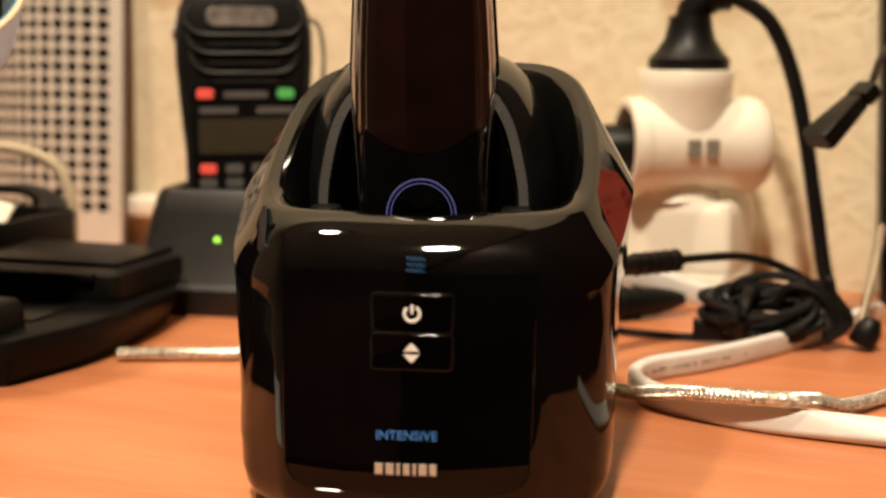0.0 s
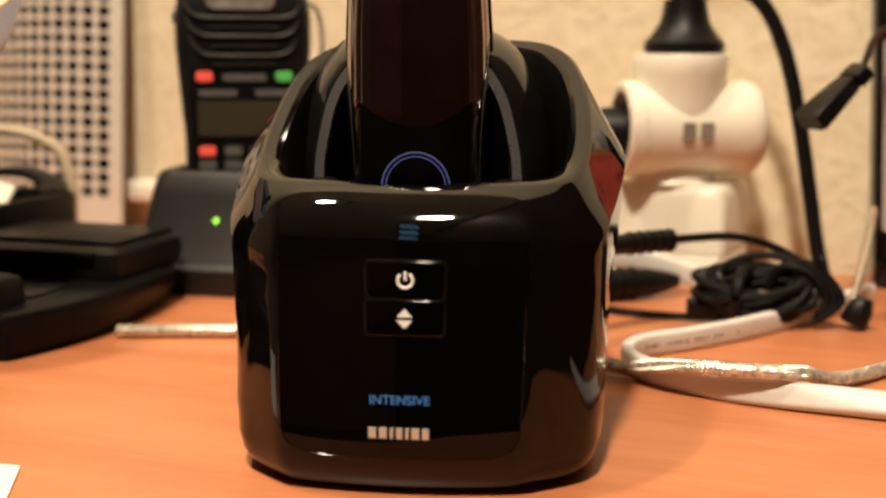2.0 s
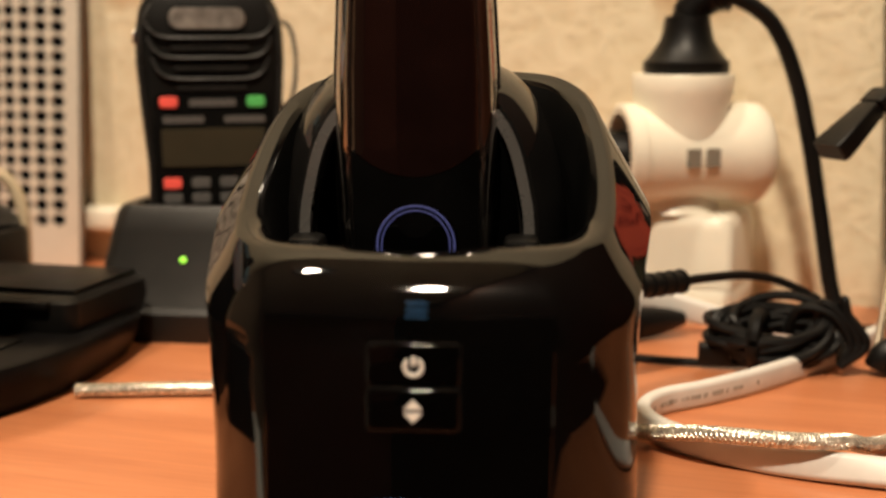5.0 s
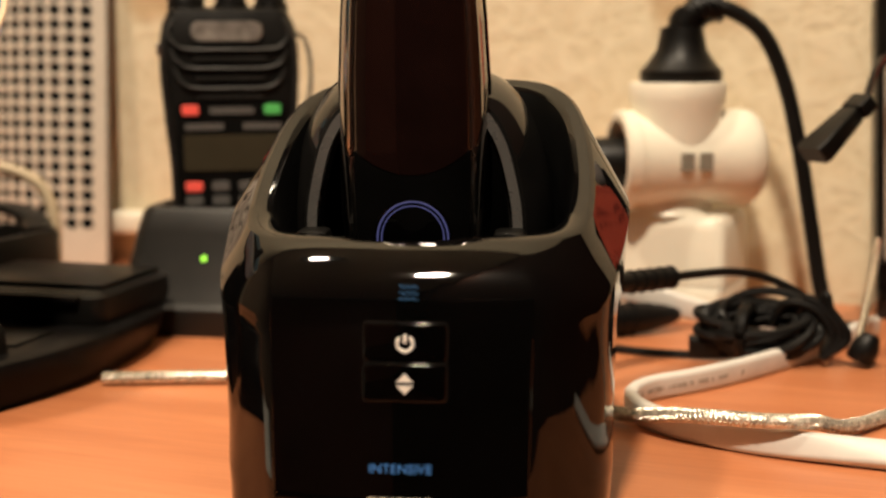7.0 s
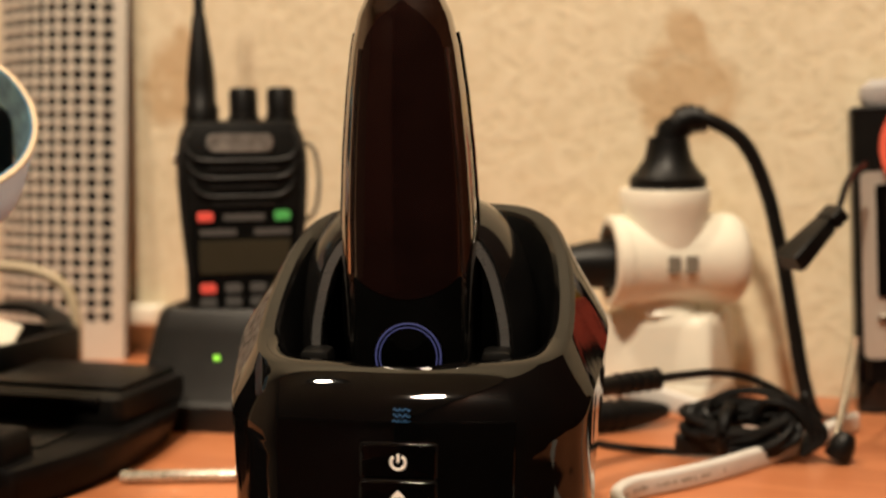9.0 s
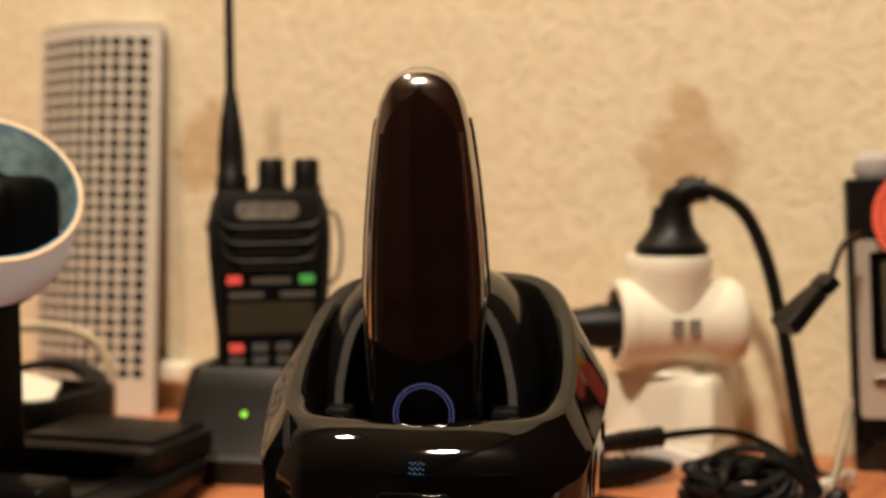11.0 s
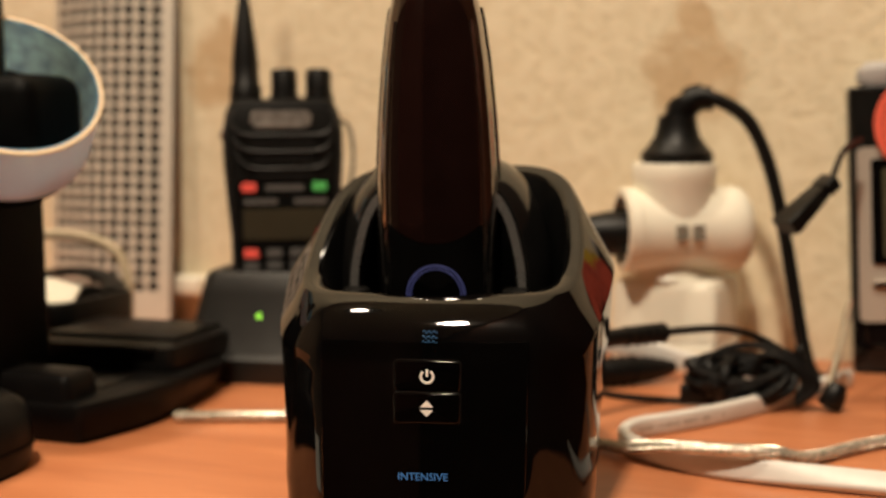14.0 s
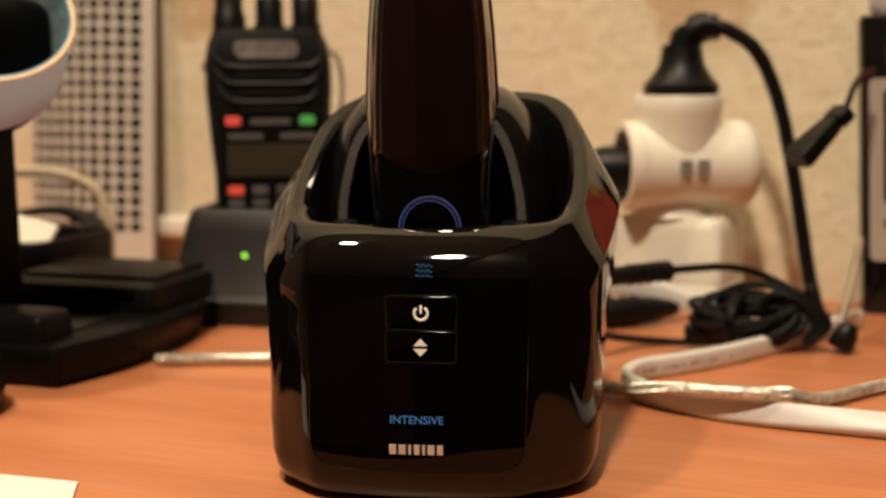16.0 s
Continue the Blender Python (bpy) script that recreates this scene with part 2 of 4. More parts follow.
let_light_through(TAPE_OUT, 0.44, (1.0, 0.83, 0.76))


# ---- mesh tools ----
def part(name, bm, mat, parent=None, label="", m=None, smooth=38):
    bmesh.ops.recalc_face_normals(bm, faces=bm.faces)
    me = bpy.data.meshes.new(name)
    bm.to_mesh(me)
    bm.free()
    me.materials.append(mat)
    if smooth:
        me.shade_smooth()
        me.set_sharp_from_angle(angle=radians(smooth))
    ob = new(name, me)
    if parent is not None:
        ob.parent = parent
    if m is not None:
        ob.matrix_basis = m
    if label:
        ob["label"] = label
    return ob


def root(name, m, label, category, group=""):
    ob = new(name)
    ob.empty_display_size = 0.02
    ob.matrix_basis = m
    return tagged(ob, label, category, group)


def box(sx, sy, sz, c=(0, 0, 0), bevel=0.0, seg=2, rot=(0, 0, 0)):
    bm = bmesh.new()
    bmesh.ops.create_cube(bm, size=1.0, matrix=pose(*c, *rot) @ Matrix.Diagonal((sx, sy, sz, 1)))
    if bevel:
        bmesh.ops.bevel(bm, geom=list(bm.edges), offset=bevel, segments=seg, profile=0.5, affect="EDGES")
    return bm


def join(*bms):
    out = bms[0]
    for b in bms[1:]:
        me = bpy.data.meshes.new("tmp")
        b.to_mesh(me)
        b.free()
        out.from_mesh(me)
        bpy.data.meshes.remove(me)
    return out


def loft(rings, cap_a=True, cap_b=True, closed=True):
    bm = bmesh.new()
    vs = [[bm.verts.new(p) for p in r] for r in rings]
    n = len(rings[0])
    last = n if closed else n - 1
    for r0, r1 in zip(vs, vs[1:]):
        for i in range(last):
            j = (i + 1) % n
            bm.faces.new((r0[i], r0[j], r1[j], r1[i]))
    if cap_a:
        bm.faces.new(vs[0][::-1])
    if cap_b:
        bm.faces.new(vs[-1])
    return bm


def lathe(profile, n=40, m=None, cap_a=True, cap_b=True):
    """profile: (radius, height) rows, turned round z, then moved by m."""
    m = m or Matrix()
    rings = [[m @ Vector((r * math.cos(6.283185 * i / n), r * math.sin(6.283185 * i / n), z)) for i in range(n)] for r, z in profile]
    return loft(rings, cap_a, cap_b)


def smooth_path(points, k=8):
    p = [Vector(q) for q in points]
    p = [p[0] * 2 - p[1]] + p + [p[-1] * 2 - p[-2]]
    out = []
    for i in range(1, len(p) - 2):
        for j in range(k):
            t = j / k
            a, b, c, d = p[i - 1], p[i], p[i + 1], p[i + 2]
            out.append(0.5 * (2 * b + (c - a) * t + (2 * a - 5 * b + 4 * c - d) * t * t + (3 * b - a - 3 * c + d) * t ** 3))
    out.append(p[-2])
    return out


def sweep(points, section, up=Vector((0, 0, 1)), k=8, turn=None):
    """A cross-section (side, up pairs) carried along a smooth path."""
    path = smooth_path(points, k) if k else [Vector(q) for q in points]
    rings = []
    for i, p in enumerate(path):
        d = (path[min(i + 1, len(path) - 1)] - path[max(i - 1, 0)]).normalized()
        s = d.cross(up)
        s = s.normalized() if s.length > 1e-4 else Vector((1, 0, 0))
        u = s.cross(d).normalized()
        a = turn(i / (len(path) - 1)) if turn else 0.0
        s2, u2 = s * math.cos(a) + u * math.sin(a), u * math.cos(a) - s * math.sin(a)
        rings.append([p + s2 * x + u2 * y for x, y in section])
    return loft(rings)


def disc(r, n=12, ry=None):
    ry = ry or r
    return [(r * math.cos(6.283185 * i / n), ry * math.sin(6.283185 * i / n)) for i in range(n)]


def tube(points, r, n=12, k=8, up=Vector((0, 0, 1))):
    return sweep(points, disc(r, n), up, k)


def squircle(a, b, n, count=72):
    out = []
    for i in range(count):
        t = 6.283185 * i / count
        c, s = math.cos(t), math.sin(t)
        out.append((a * math.copysign(abs(c) ** (2 / n), c), b * math.copysign(abs(s) ** (2 / n), s)))
    return out


def rounded_rect(w, h, r, seg=4):
    out = []
    for cx, cy, a0 in ((w / 2 - r, h / 2 - r, 0), (-w / 2 + r, h / 2 - r, 90), (-w / 2 + r, -h / 2 + r, 180), (w / 2 - r, -h / 2 + r, 270)):
        for i in range(seg + 1):
            a = radians(a0 + 90 * i / seg)
            out.append((cx + r * math.cos(a), cy + r * math.sin(a)))
    return out


def slab(outline, depth, m=None, bevel=0.0):
    """An outline in x and z, given a depth along y (front at y = 0), then moved by m."""
    m = m or Matrix()
    if bevel:
        c = Vector((sum(p[0] for p in outline) / len(outline), sum(p[1] for p in outline) / len(outline)))
        inner = []
        for x, z in outline:
            v = Vector((x, z)) - c
            v = v * (1 - bevel / max(v.length, 1e-5))
            inner.append((c.x + v.x, c.y + v.y))
        rings = [[m @ Vector((x, 0, z)) for x, z in inner], [m @ Vector((x, bevel, z)) for x, z in outline], [m @ Vector((x, depth, z)) for x, z in outline]]
    else:
        rings = [[m @ Vector((x, 0, z)) for x, z in outline], [m @ Vector((x, depth, z)) for x, z in outline]]
    return loft(rings)


def lettering(text, width, mat, parent, name, m):
    cu = bpy.data.curves.new("tmp", "FONT")
    cu.body, cu.align_x, cu.align_y, cu.size, cu.extrude, cu.offset = text, "CENTER", "CENTER", 0.01, 0.00006, 0.00006
    ob = bpy.data.objects.new("tmp", cu)
    me = bpy.data.meshes.new_from_object(ob)
    xs = [v.co.x for v in me.vertices]
    f = width / (max(xs) - min(xs))
    me.transform(Matrix.Diagonal((f, f, 1, 1)))
    bpy.data.objects.remove(ob)
    me.materials.append(mat)
    o = new(name, me)
    o.parent = parent
    o.matrix_basis = m
    return o


# ---- room ----
WALL = pose(0.0, 0.705, 0.0, 0, 0, -20)
part("wall_back", box(2.66, 0.12, 3.3, (-0.785, 0.06, 0.9)), WALLPAPER, None, m=WALL, smooth=0)
part("floor", box(2.66, 3.7, 0.1, (-0.785, -1.80, -0.80)), DARK_WOOD, None, m=WALL, smooth=0)
part("ceiling", box(2.66, 3.7, 0.1, (-0.785, -1.80, 1.95)), CEILING, None, m=WALL, smooth=0)
# Unseen wall that closes the room, darkened for the reflections in the station.
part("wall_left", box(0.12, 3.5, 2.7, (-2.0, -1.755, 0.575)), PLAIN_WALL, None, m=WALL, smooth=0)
# Added out of view close to the desk, to darken the right-hand reflections.
part("wall_right", box(0.12, 3.5, 2.7, (0.485, -1.755, 0.575)), DARK_REFLECTED, None, m=WALL, smooth=0)
# Unseen wall, made reddish to give the shaver face its brown reflection.
part("wall_front", box(2.66, 0.12, 2.7, (-0.785, -3.57, 0.575)), RED_WOOD, None, m=WALL, smooth=0)
for name, what, kind in (("wall_back", "beige embossed wallpaper with faded ochre flower motifs", "wall"), ("floor", "dark reddish wooden floor below the desk", "floor"),
                         ("ceiling", "plain white painted room ceiling", "ceiling"), ("wall_left", "unseen room wall, beige darkened to keep reflections low", "wall"),
                         ("wall_right", "unseen dark brown wall added to darken the station's reflections", "wall"), ("wall_front", "unseen reddish wall behind the camera, coloured for the shaver's reflection", "wall")):
    tagged(bpy.data.objects[name], what, kind, kind="structure")

desk = root("desk", WALL, "orange beech laminate desk standing against the wallpapered wall", "desk")
part("desktop", box(1.17, 0.445, 0.028, (-0.165, -0.2245, -0.014), 0.002), WOOD, desk)
for lx in (-0.70, 0.395):
    part("side_panel", box(0.022, 0.42, 0.72, (lx, -0.22, -0.389), 0.001), WOOD, desk)


# ---- shaver cleaning station ----
BASE = pose(-0.0026, 0.371, 0.0, 0, 0, -6)
station = root("shaver_cleaning_station", BASE, "glossy black plastic shaver cleaning station with blue backlit display", "cleaning station")
LEVELS = ((0.0, 0.0465, 0.0640), (0.0010, 0.0492, 0.0662), (0.0030, 0.0522, 0.0684), (0.0065, 0.0546, 0.0702), (0.0110, 0.0559, 0.0709), (0.020, 0.0567, 0.0706), (0.035, 0.0573, 0.0690), (0.052, 0.0578, 0.0666), (0.066, 0.0585, 0.0643))
ANGLES = [6.283185 * i / 200 for i in range(200)]
CREASE, BOW = 0.615, 0.050


def rounded_outline(corners, cuts):
    out = []
    n = len(corners)
    for i in range(n):
        p, q, r = Vector(corners[i - 1]), Vector(corners[i]), Vector(corners[(i + 1) % n])
        a = q + (p - q).normalized() * min(cuts[i], (p - q).length * 0.49)
        b = q + (r - q).normalized() * min(cuts[i], (r - q).length * 0.49)
        for k in range(9):
            t = k / 8
            out.append(a * (1 - t) ** 2 + q * 2 * t * (1 - t) + b * t * t)
    return out


def faceted(a, b, cut=0.0022, k_side=0.62, back=0.0):
    """Plan of the body: a bowed front, two slanting front facets with creases, straight sides and a round back."""
    c = CREASE * a
    pts = [(c * k / 6, -b * (1 - BOW * (k / 6) ** 2)) for k in range(-6, 7)]
    cuts = [cut] + [0.0005] * 11 + [cut]
    side = [(a * (0.955 - 0.05 * back), -k_side * b), (a * (1 - 0.01 * back), -0.20 * b), (a * (0.985 + 0.085 * back), 0.34 * b), (a * (0.70 + 0.10 * back), b * 0.93)]
    pts += side + [(0.0, b)] + [(-x, y) for x, y in side[::-1]]
    cuts += [0.007, 0.012, 0.02, 0.02, 0.02, 0.02, 0.02, 0.012, 0.007]
    ring = rounded_outline(pts, cuts)
    polar = sorted((math.atan2(p.y, p.x) % 6.283185, p.length) for p in ring)
    th, rr = [q[0] for q in polar], [q[1] for q in polar]
    r = np.interp(ANGLES, th, rr, period=6.283185)
    return [(float(k * math.cos(t)), float(k * math.sin(t))) for k, t in zip(r, ANGLES)]


def oval(a, b, n):
    out = []
    for t in ANGLES:
        c, s_ = math.cos(t), math.sin(t)
        r = ((abs(c) / a) ** n + (abs(s_) / b) ** n) ** (-1 / n)
        out.append((r * c, r * s_))
    return out


def body_size(z):
    for (z0, a0, b0), (z1, a1, b1) in zip(LEVELS, LEVELS[1:]):
        if z <= z1:
            t = (z - z0) / (z1 - z0)
            return a0 + (a1 - a0) * t, b0 + (b1 - b0) * t
    return LEVELS[-1][1:]


LIP_Z, LIP_TOP, LIP_DEPTH, LIP_ARC = 0.0610, 0.0829, 0.0140, radians(65)


def front_y(x, z):
    """The front face, which rolls back into a wide rounded lip above LIP_Z."""
    a, b = body_size(z)
    up = min(1.0, max(0.0, (z - LIP_Z) / (LIP_TOP - LIP_Z)))
    back = (1 - math.sqrt(1 - (up * math.sin(LIP_ARC)) ** 2)) / (1 - math.cos(LIP_ARC))
    return -b * (1 - BOW * (x / (CREASE * a)) ** 2) + LIP_DEPTH * back


def narrowed(x, z):
    """The flank by the charger draws in towards the base."""
    return x + 0.0038 * ease((0.066 - z) / 0.066) * ease((-x - 0.028) / 0.02)


def ease(t):
    t = min(1.0, max(0.0, t))
    return t * t * (3 - 2 * t)


def slanted(plan, c, z_front, rise, dip=0.0, taper=0.0, start=0.042):
    out = []
    for x, y in plan:
        y += c
        x *= 1 - taper * ease((y + 0.005) / 0.065)
        z = z_front + rise * ease((y + start) / 0.104)
        if y < 0:
            z -= dip * math.exp(-((x + 0.001) / 0.013) ** 4)
        out.append(Vector((x, y, z)))
    return out


def blend(p, q, t):
    return [(x0 + (x1 - x0) * t, y0 + (y1 - y0) * t) for (x0, y0), (x1, y1) in zip(p, q)]


def front(y, t=0.0):
    """1 over the front face, falling evenly from the crease to 0 along the flanks; t goes from the foot of the lip to the rim."""
    crease, flank = 0.0600 - 0.0143 * t, 0.030 - 0.006 * t
    return min(1.0, max(0.0, (-y - flank) / (crease - flank)))


def drop(x, y):
    """How far the shoulder dips at the sides below the front lip."""
    return 0.006 * ease((abs(x) - 0.034) / 0.018) * ease((y + 0.064) / 0.03)


rings = [[Vector((narrowed(x, z), y, min(z, LIP_Z - 0.003 + 0.1 * (z - 0.06)) * front(y) + z * (1 - front(y)) - drop(x, y) * ease((z - 0.05) / 0.016))) for x, y in faceted(a, b, 0.0022 + 0.13 * max(0.0, 0.03 - z), 0.62 + 5.0 * max(0.0, 0.035 - z), 0.8 * ease((z - 0.02) / 0.05))] for z, a, b in LEVELS]
low, high = faceted(0.0598, 0.0640, back=1.0), oval(0.0502, 0.0528, 3.5)
rings.append([p - Vector((0, 0, drop(p.x, p.y) + 0.0112 * front(p.y))) for p in slanted(faceted(0.0595, 0.0642, back=1.0), 0.0002, 0.0715, 0.026, 0.0, 0.02, 0.051)])


def shoulder(t):
    """Flat slanting facets at the sides, a rounded lip at the front."""
    flat = slanted(blend(low, high, t), 0.0005 + 0.0035 * t, 0.0738 + 0.0091 * t, 0.026 + 0.014 * t, 0.0, 0.03 + 0.07 * t, 0.051 - 0.009 * t)
    lift = (LIP_TOP - LIP_Z) * (math.sqrt(1 - (1 - t * (1 - math.cos(LIP_ARC))) ** 2) / math.sin(LIP_ARC) - t) - (0.0738 - LIP_Z) * (1 - t)
    return [Vector((p.x, p.y, p.z + lift * front(p.y, t) - drop(p.x, p.y) * (1 - t))) for p in flat]


rings += [shoulder(t) for t in (0.0, 0.003, 0.008, 0.017, 0.03, 0.048, 0.07, 0.10, 0.13, 0.17, 0.21, 0.26, 0.31, 0.37, 0.43, 0.50, 0.57, 0.65, 0.72, 0.80, 0.87, 0.93, 0.97)]
rings += [slanted(oval(0.0492, 0.0516, 3.4), 0.0045, 0.0834, 0.0397, 0.0010, 0.10),
          slanted(oval(0.0460, 0.0478, 3.4), 0.005, 0.0831, 0.0393, 0.0020, 0.10),
          slanted(oval(0.0446, 0.0455, 3.4), 0.0055, 0.0817, 0.0390, 0.0022, 0.10)]
part("body", loft(rings, True, False), GLOSS_BLACK, station, smooth=33)
inner = [slanted(oval(0.0446, 0.0455, 3.4), 0.0055, 0.0817, 0.0390, 0.0022, 0.10), slanted(oval(0.0436, 0.0425, 3.4), 0.006, 0.079, 0.036, 0.0, 0.10),
         [Vector((x, y + 0.006, 0.055)) for x, y in oval(0.042, 0.040, 3.0)], [Vector((x, y + 0.006, 0.030)) for x, y in oval(0.039, 0.037, 3.0)]]
part("cleaning_bowl", loft(inner, False, True), DEEP_BLACK, station, "dull black inner bowl")

# front panel plate, following the body
cols, rows_z = 30, 44
grid = []
for j in range(rows_z + 1):
    z = 0.0118 + 0.0580 * j / rows_z
    w = CREASE * body_size(z)[0] - 0.0022
    corner = 0.0075
    if z < 0.0118 + corner:
        w -= corner - math.sqrt(max(0.0, corner ** 2 - (0.0118 + corner - z) ** 2))
    grid.append([Vector((w * (2 * i / cols - 1), front_y(w * (2 * i / cols - 1), z) - 0.0009, z)) for i in range(cols + 1)])
back = [[p + Vector((0, 0.0016, 0)) for p in r] for r in grid]
bm = loft(grid, False, False, False)
bm2 = loft(back, False, False, False)
ring_f = grid[0] + [r[-1] for r in grid[1:]] + grid[-1][::-1][1:] + [r[0] for r in grid[::-1][1:-1]]
ring_b = back[0] + [r[-1] for r in back[1:]] + back[-1][::-1][1:] + [r[0] for r in back[::-1][1:-1]]
bm = join(bm, bm2, loft([ring_f, ring_b], False, False))
bmesh.ops.remove_doubles(bm, verts=bm.verts, dist=0.00002)
panel = part("front_panel", bm, PANEL_BLACK, station, "mirror-black display panel")


part("panel_edge", tube([r[0] for r in grid[40::-1]] + grid[0][1:] + [r[-1] for r in grid[1:41]], 0.00022, 6, 0, Vector((0.02, 1, 0.01))), GLOSS_BLACK, panel, "thin rounded edge of the panel")


def on_front(x, z, out=0.0011):
    return pose(x, front_y(x, z) - out, z, 90, 0, 0)


def frame_strip(w, h, r, t, depth, m):
    """A thin raised rectangular outline."""
    o, i = rounded_rect(w, h, r), rounded_rect(w - 2 * t, h - 2 * t, max(r - t, 0.0002))
    rings = [[m @ Vector((x, y, 0)) for x, y in o], [m @ Vector((x, y, depth)) for x, y in o], [m @ Vector((x, y, depth)) for x, y in i], [m @ Vector((x, y, 0)) for x, y in i]]
    return loft(rings + [rings[0]], False, False)


CX = 0.0016
for z0, name in ((0.0597, "power_button"), (0.0495, "program_button")):
    m = on_front(CX, z0)
    key_rings = [[m @ Vector((x, y, 0.0003 + 0.0006 * math.sin(q))) for x, y in rounded_rect(0.0213 - 0.0012 * (1 - math.cos(q)), 0.0099 - 0.0012 * (1 - math.cos(q)), 0.0013)] for q in (0.0, 0.3, 0.6, 0.9, 1.2, 1.5708)]
    key = part(name, loft(key_rings), PANEL_BLACK, station, "glossy black key with a cream symbol")
    part("key_edge", frame_strip(0.0220, 0.0106, 0.0014, 0.00030, 0.0005, m), BUTTON_EDGE, key)
    m2 = on_front(CX, z0, 0.0021)
    if name == "power_button":
        ring_pts = [(m2 @ Vector((0.0020 * math.sin(radians(a)), 0.0020 * math.cos(radians(a)) - 0.0002, 0))) for a in range(32, 330, 12)]
        sym = join(tube(ring_pts, 0.00042, 8, 0, Vector((0, 1, 0.01))), box(0.0008, 0.0003, 0.0024, m2 @ Vector((0, 0.0010, 0)), 0.0001))
        part("power_symbol", sym, PRINT, key, "cream power symbol")
    else:
        for sgn in (1, -1):
            tri = [(-0.0021, 0.00045), (0.0021, 0.00045), (0.0, 0.0027)]
            part("arrow_symbol", loft([[m2 @ Vector((x, sgn * y, 0)) for x, y in tri], [m2 @ Vector((x, sgn * y, 0.0002)) for x, y in tri]]), PRINT, key, "cream arrow symbol", smooth=0)
for k in range(3):
    m = on_front(CX + 0.0004, 0.0742 - 0.0015 * k - 0.0012, 0.0005)
    wave = [m @ Vector((0.0024 * (i / 10 - 1), 0.00046 * math.sin(i * 0.95), 0)) for i in range(21)]
    part("wave_symbol", tube(wave, 0.00016, 6, 0, Vector((0, 1, 0.01))), WAVE_LED, panel, "dim blue backlit wave line")
lettering("INTENSIVE", 0.0160, BLUE_LED, panel, "blue_lettering", on_front(0.0004, 0.0276, 0.0012))
for i, (w, h) in enumerate(((0.0021, 0.0030), (0.0021, 0.0030), (0.0009, 0.0030), (0.0017, 0.0030), (0.0009, 0.0030), (0.0021, 0.0030), (0.0018, 0.0030))):
    x = -0.0082 + (0.0, 0.0029, 0.0052, 0.0073, 0.0094, 0.0116, 0.0143)[i] + 0.0018
    part("logo_bar", box(w, 0.0003, h, on_front(x - 0.0004, 0.0188, 0.0013).translation, 0.00008), LOGO_PRINT, panel, "pale metallic logo mark", smooth=0)
# holder arch that carries the shaver, lowered into the bowl
arch_path = [(-0.0392, 0.0, 0.050), (-0.0398, 0.0, 0.078), (-0.0380, 0.0, 0.093), (-0.0335, 0.0, 0.1085), (-0.0255, 0.0, 0.1195), (-0.013, 0.0, 0.1242), (0.0, 0.0, 0.1253)]
arch_path += [(-x, y, z) for x, y, z in arch_path[-2::-1]]


def arch(r_in, r_out, y0, y1):
    pts = smooth_path(arch_path, 6)
    rings = []
    for i, p in enumerate(pts):
        d = (pts[min(i + 1, len(pts) - 1)] - pts[max(i - 1, 0)]).normalized()
        n = Vector((-d.z, 0, d.x))
        sec = [(r_in, y0 + 0.002), (r_in, y1), (r_out - 0.003, y1), (r_out, y1 - 0.004), (r_out, y0 + 0.019), (r_out - 0.002, y0 + 0.011), (r_out - 0.005, y0 + 0.004), (r_out - 0.0085, y0)] if r_out > 0 else [(r_in, y0), (r_in, y1), (r_out, y1), (r_out, y0)]
        rings.append([p + n * r + Vector((-0.0045, y, 0)) for r, y in sec])
    return loft(rings)


part("holder_arch", arch(-0.0105, 0.0035, 0.008, 0.040), ARCH_BLACK, station, "glossy black arch round the shaver")
part("arch_trim", arch(-0.0092, -0.0062, 0.0056, 0.014), GREY_EDGE, station, "grey satin edge of the arch")
for sx in (-1, 1):
    part("holder_bracket", box(0.010, 0.012, 0.010, (sx * 0.030 - 0.0045, -0.002, 0.074), 0.002), SATIN_BLACK, station, "small dark bracket in the bowl")

# ---- shaver standing head down in the station ----
shaver = root("electric_shaver", BASE @ pose(-0.0046, 0.0135, 0.0735, 5.5, 0, 3) @ Matrix.Diagonal((0.945, 1, 1, 1)), "glossy black electric shaver with chrome sides in the station", "shaver")
PROFILE = ((-0.012, 0.0163, 0.0126), (-0.004, 0.0207, 0.0152), (0.0, 0.0233, 0.0166), (0.01, 0.0242, 0.0170), (0.03, 0.0244, 0.0172), (0.05, 0.0240, 0.0170), (0.07, 0.0227, 0.0164), (0.09, 0.0207, 0.0153), (0.105, 0.0185, 0.0141), (0.115, 0.0161, 0.0126), (0.1215, 0.0129, 0.0103), (0.1255, 0.0087, 0.0071), (0.1272, 0.0038, 0.0032))


def shaver_size(z):
    for (z0, a0, b0), (z1, a1, b1) in zip(PROFILE, PROFILE[1:]):
        if z <= z1:
            t = (z - z0) / (z1 - z0)
            return a0 + (a1 - a0) * t, b0 + (b1 - b0) * t
    return PROFILE[-1][1:]


zs = [-0.012 + 0.1392 * i / 70 for i in range(71)]
part("handle", loft([[Vector((x, y, z)) for x, y in squircle(*shaver_size(z), 2.6, 56)] for z in zs]), CHROME, shaver, "dark chrome handle sides")


def shaver_front(x, z):
    a, b = shaver_size(z)
    return -b * (1 - min(0.999, abs(x / a)) ** 2.6) ** (1 / 2.6)


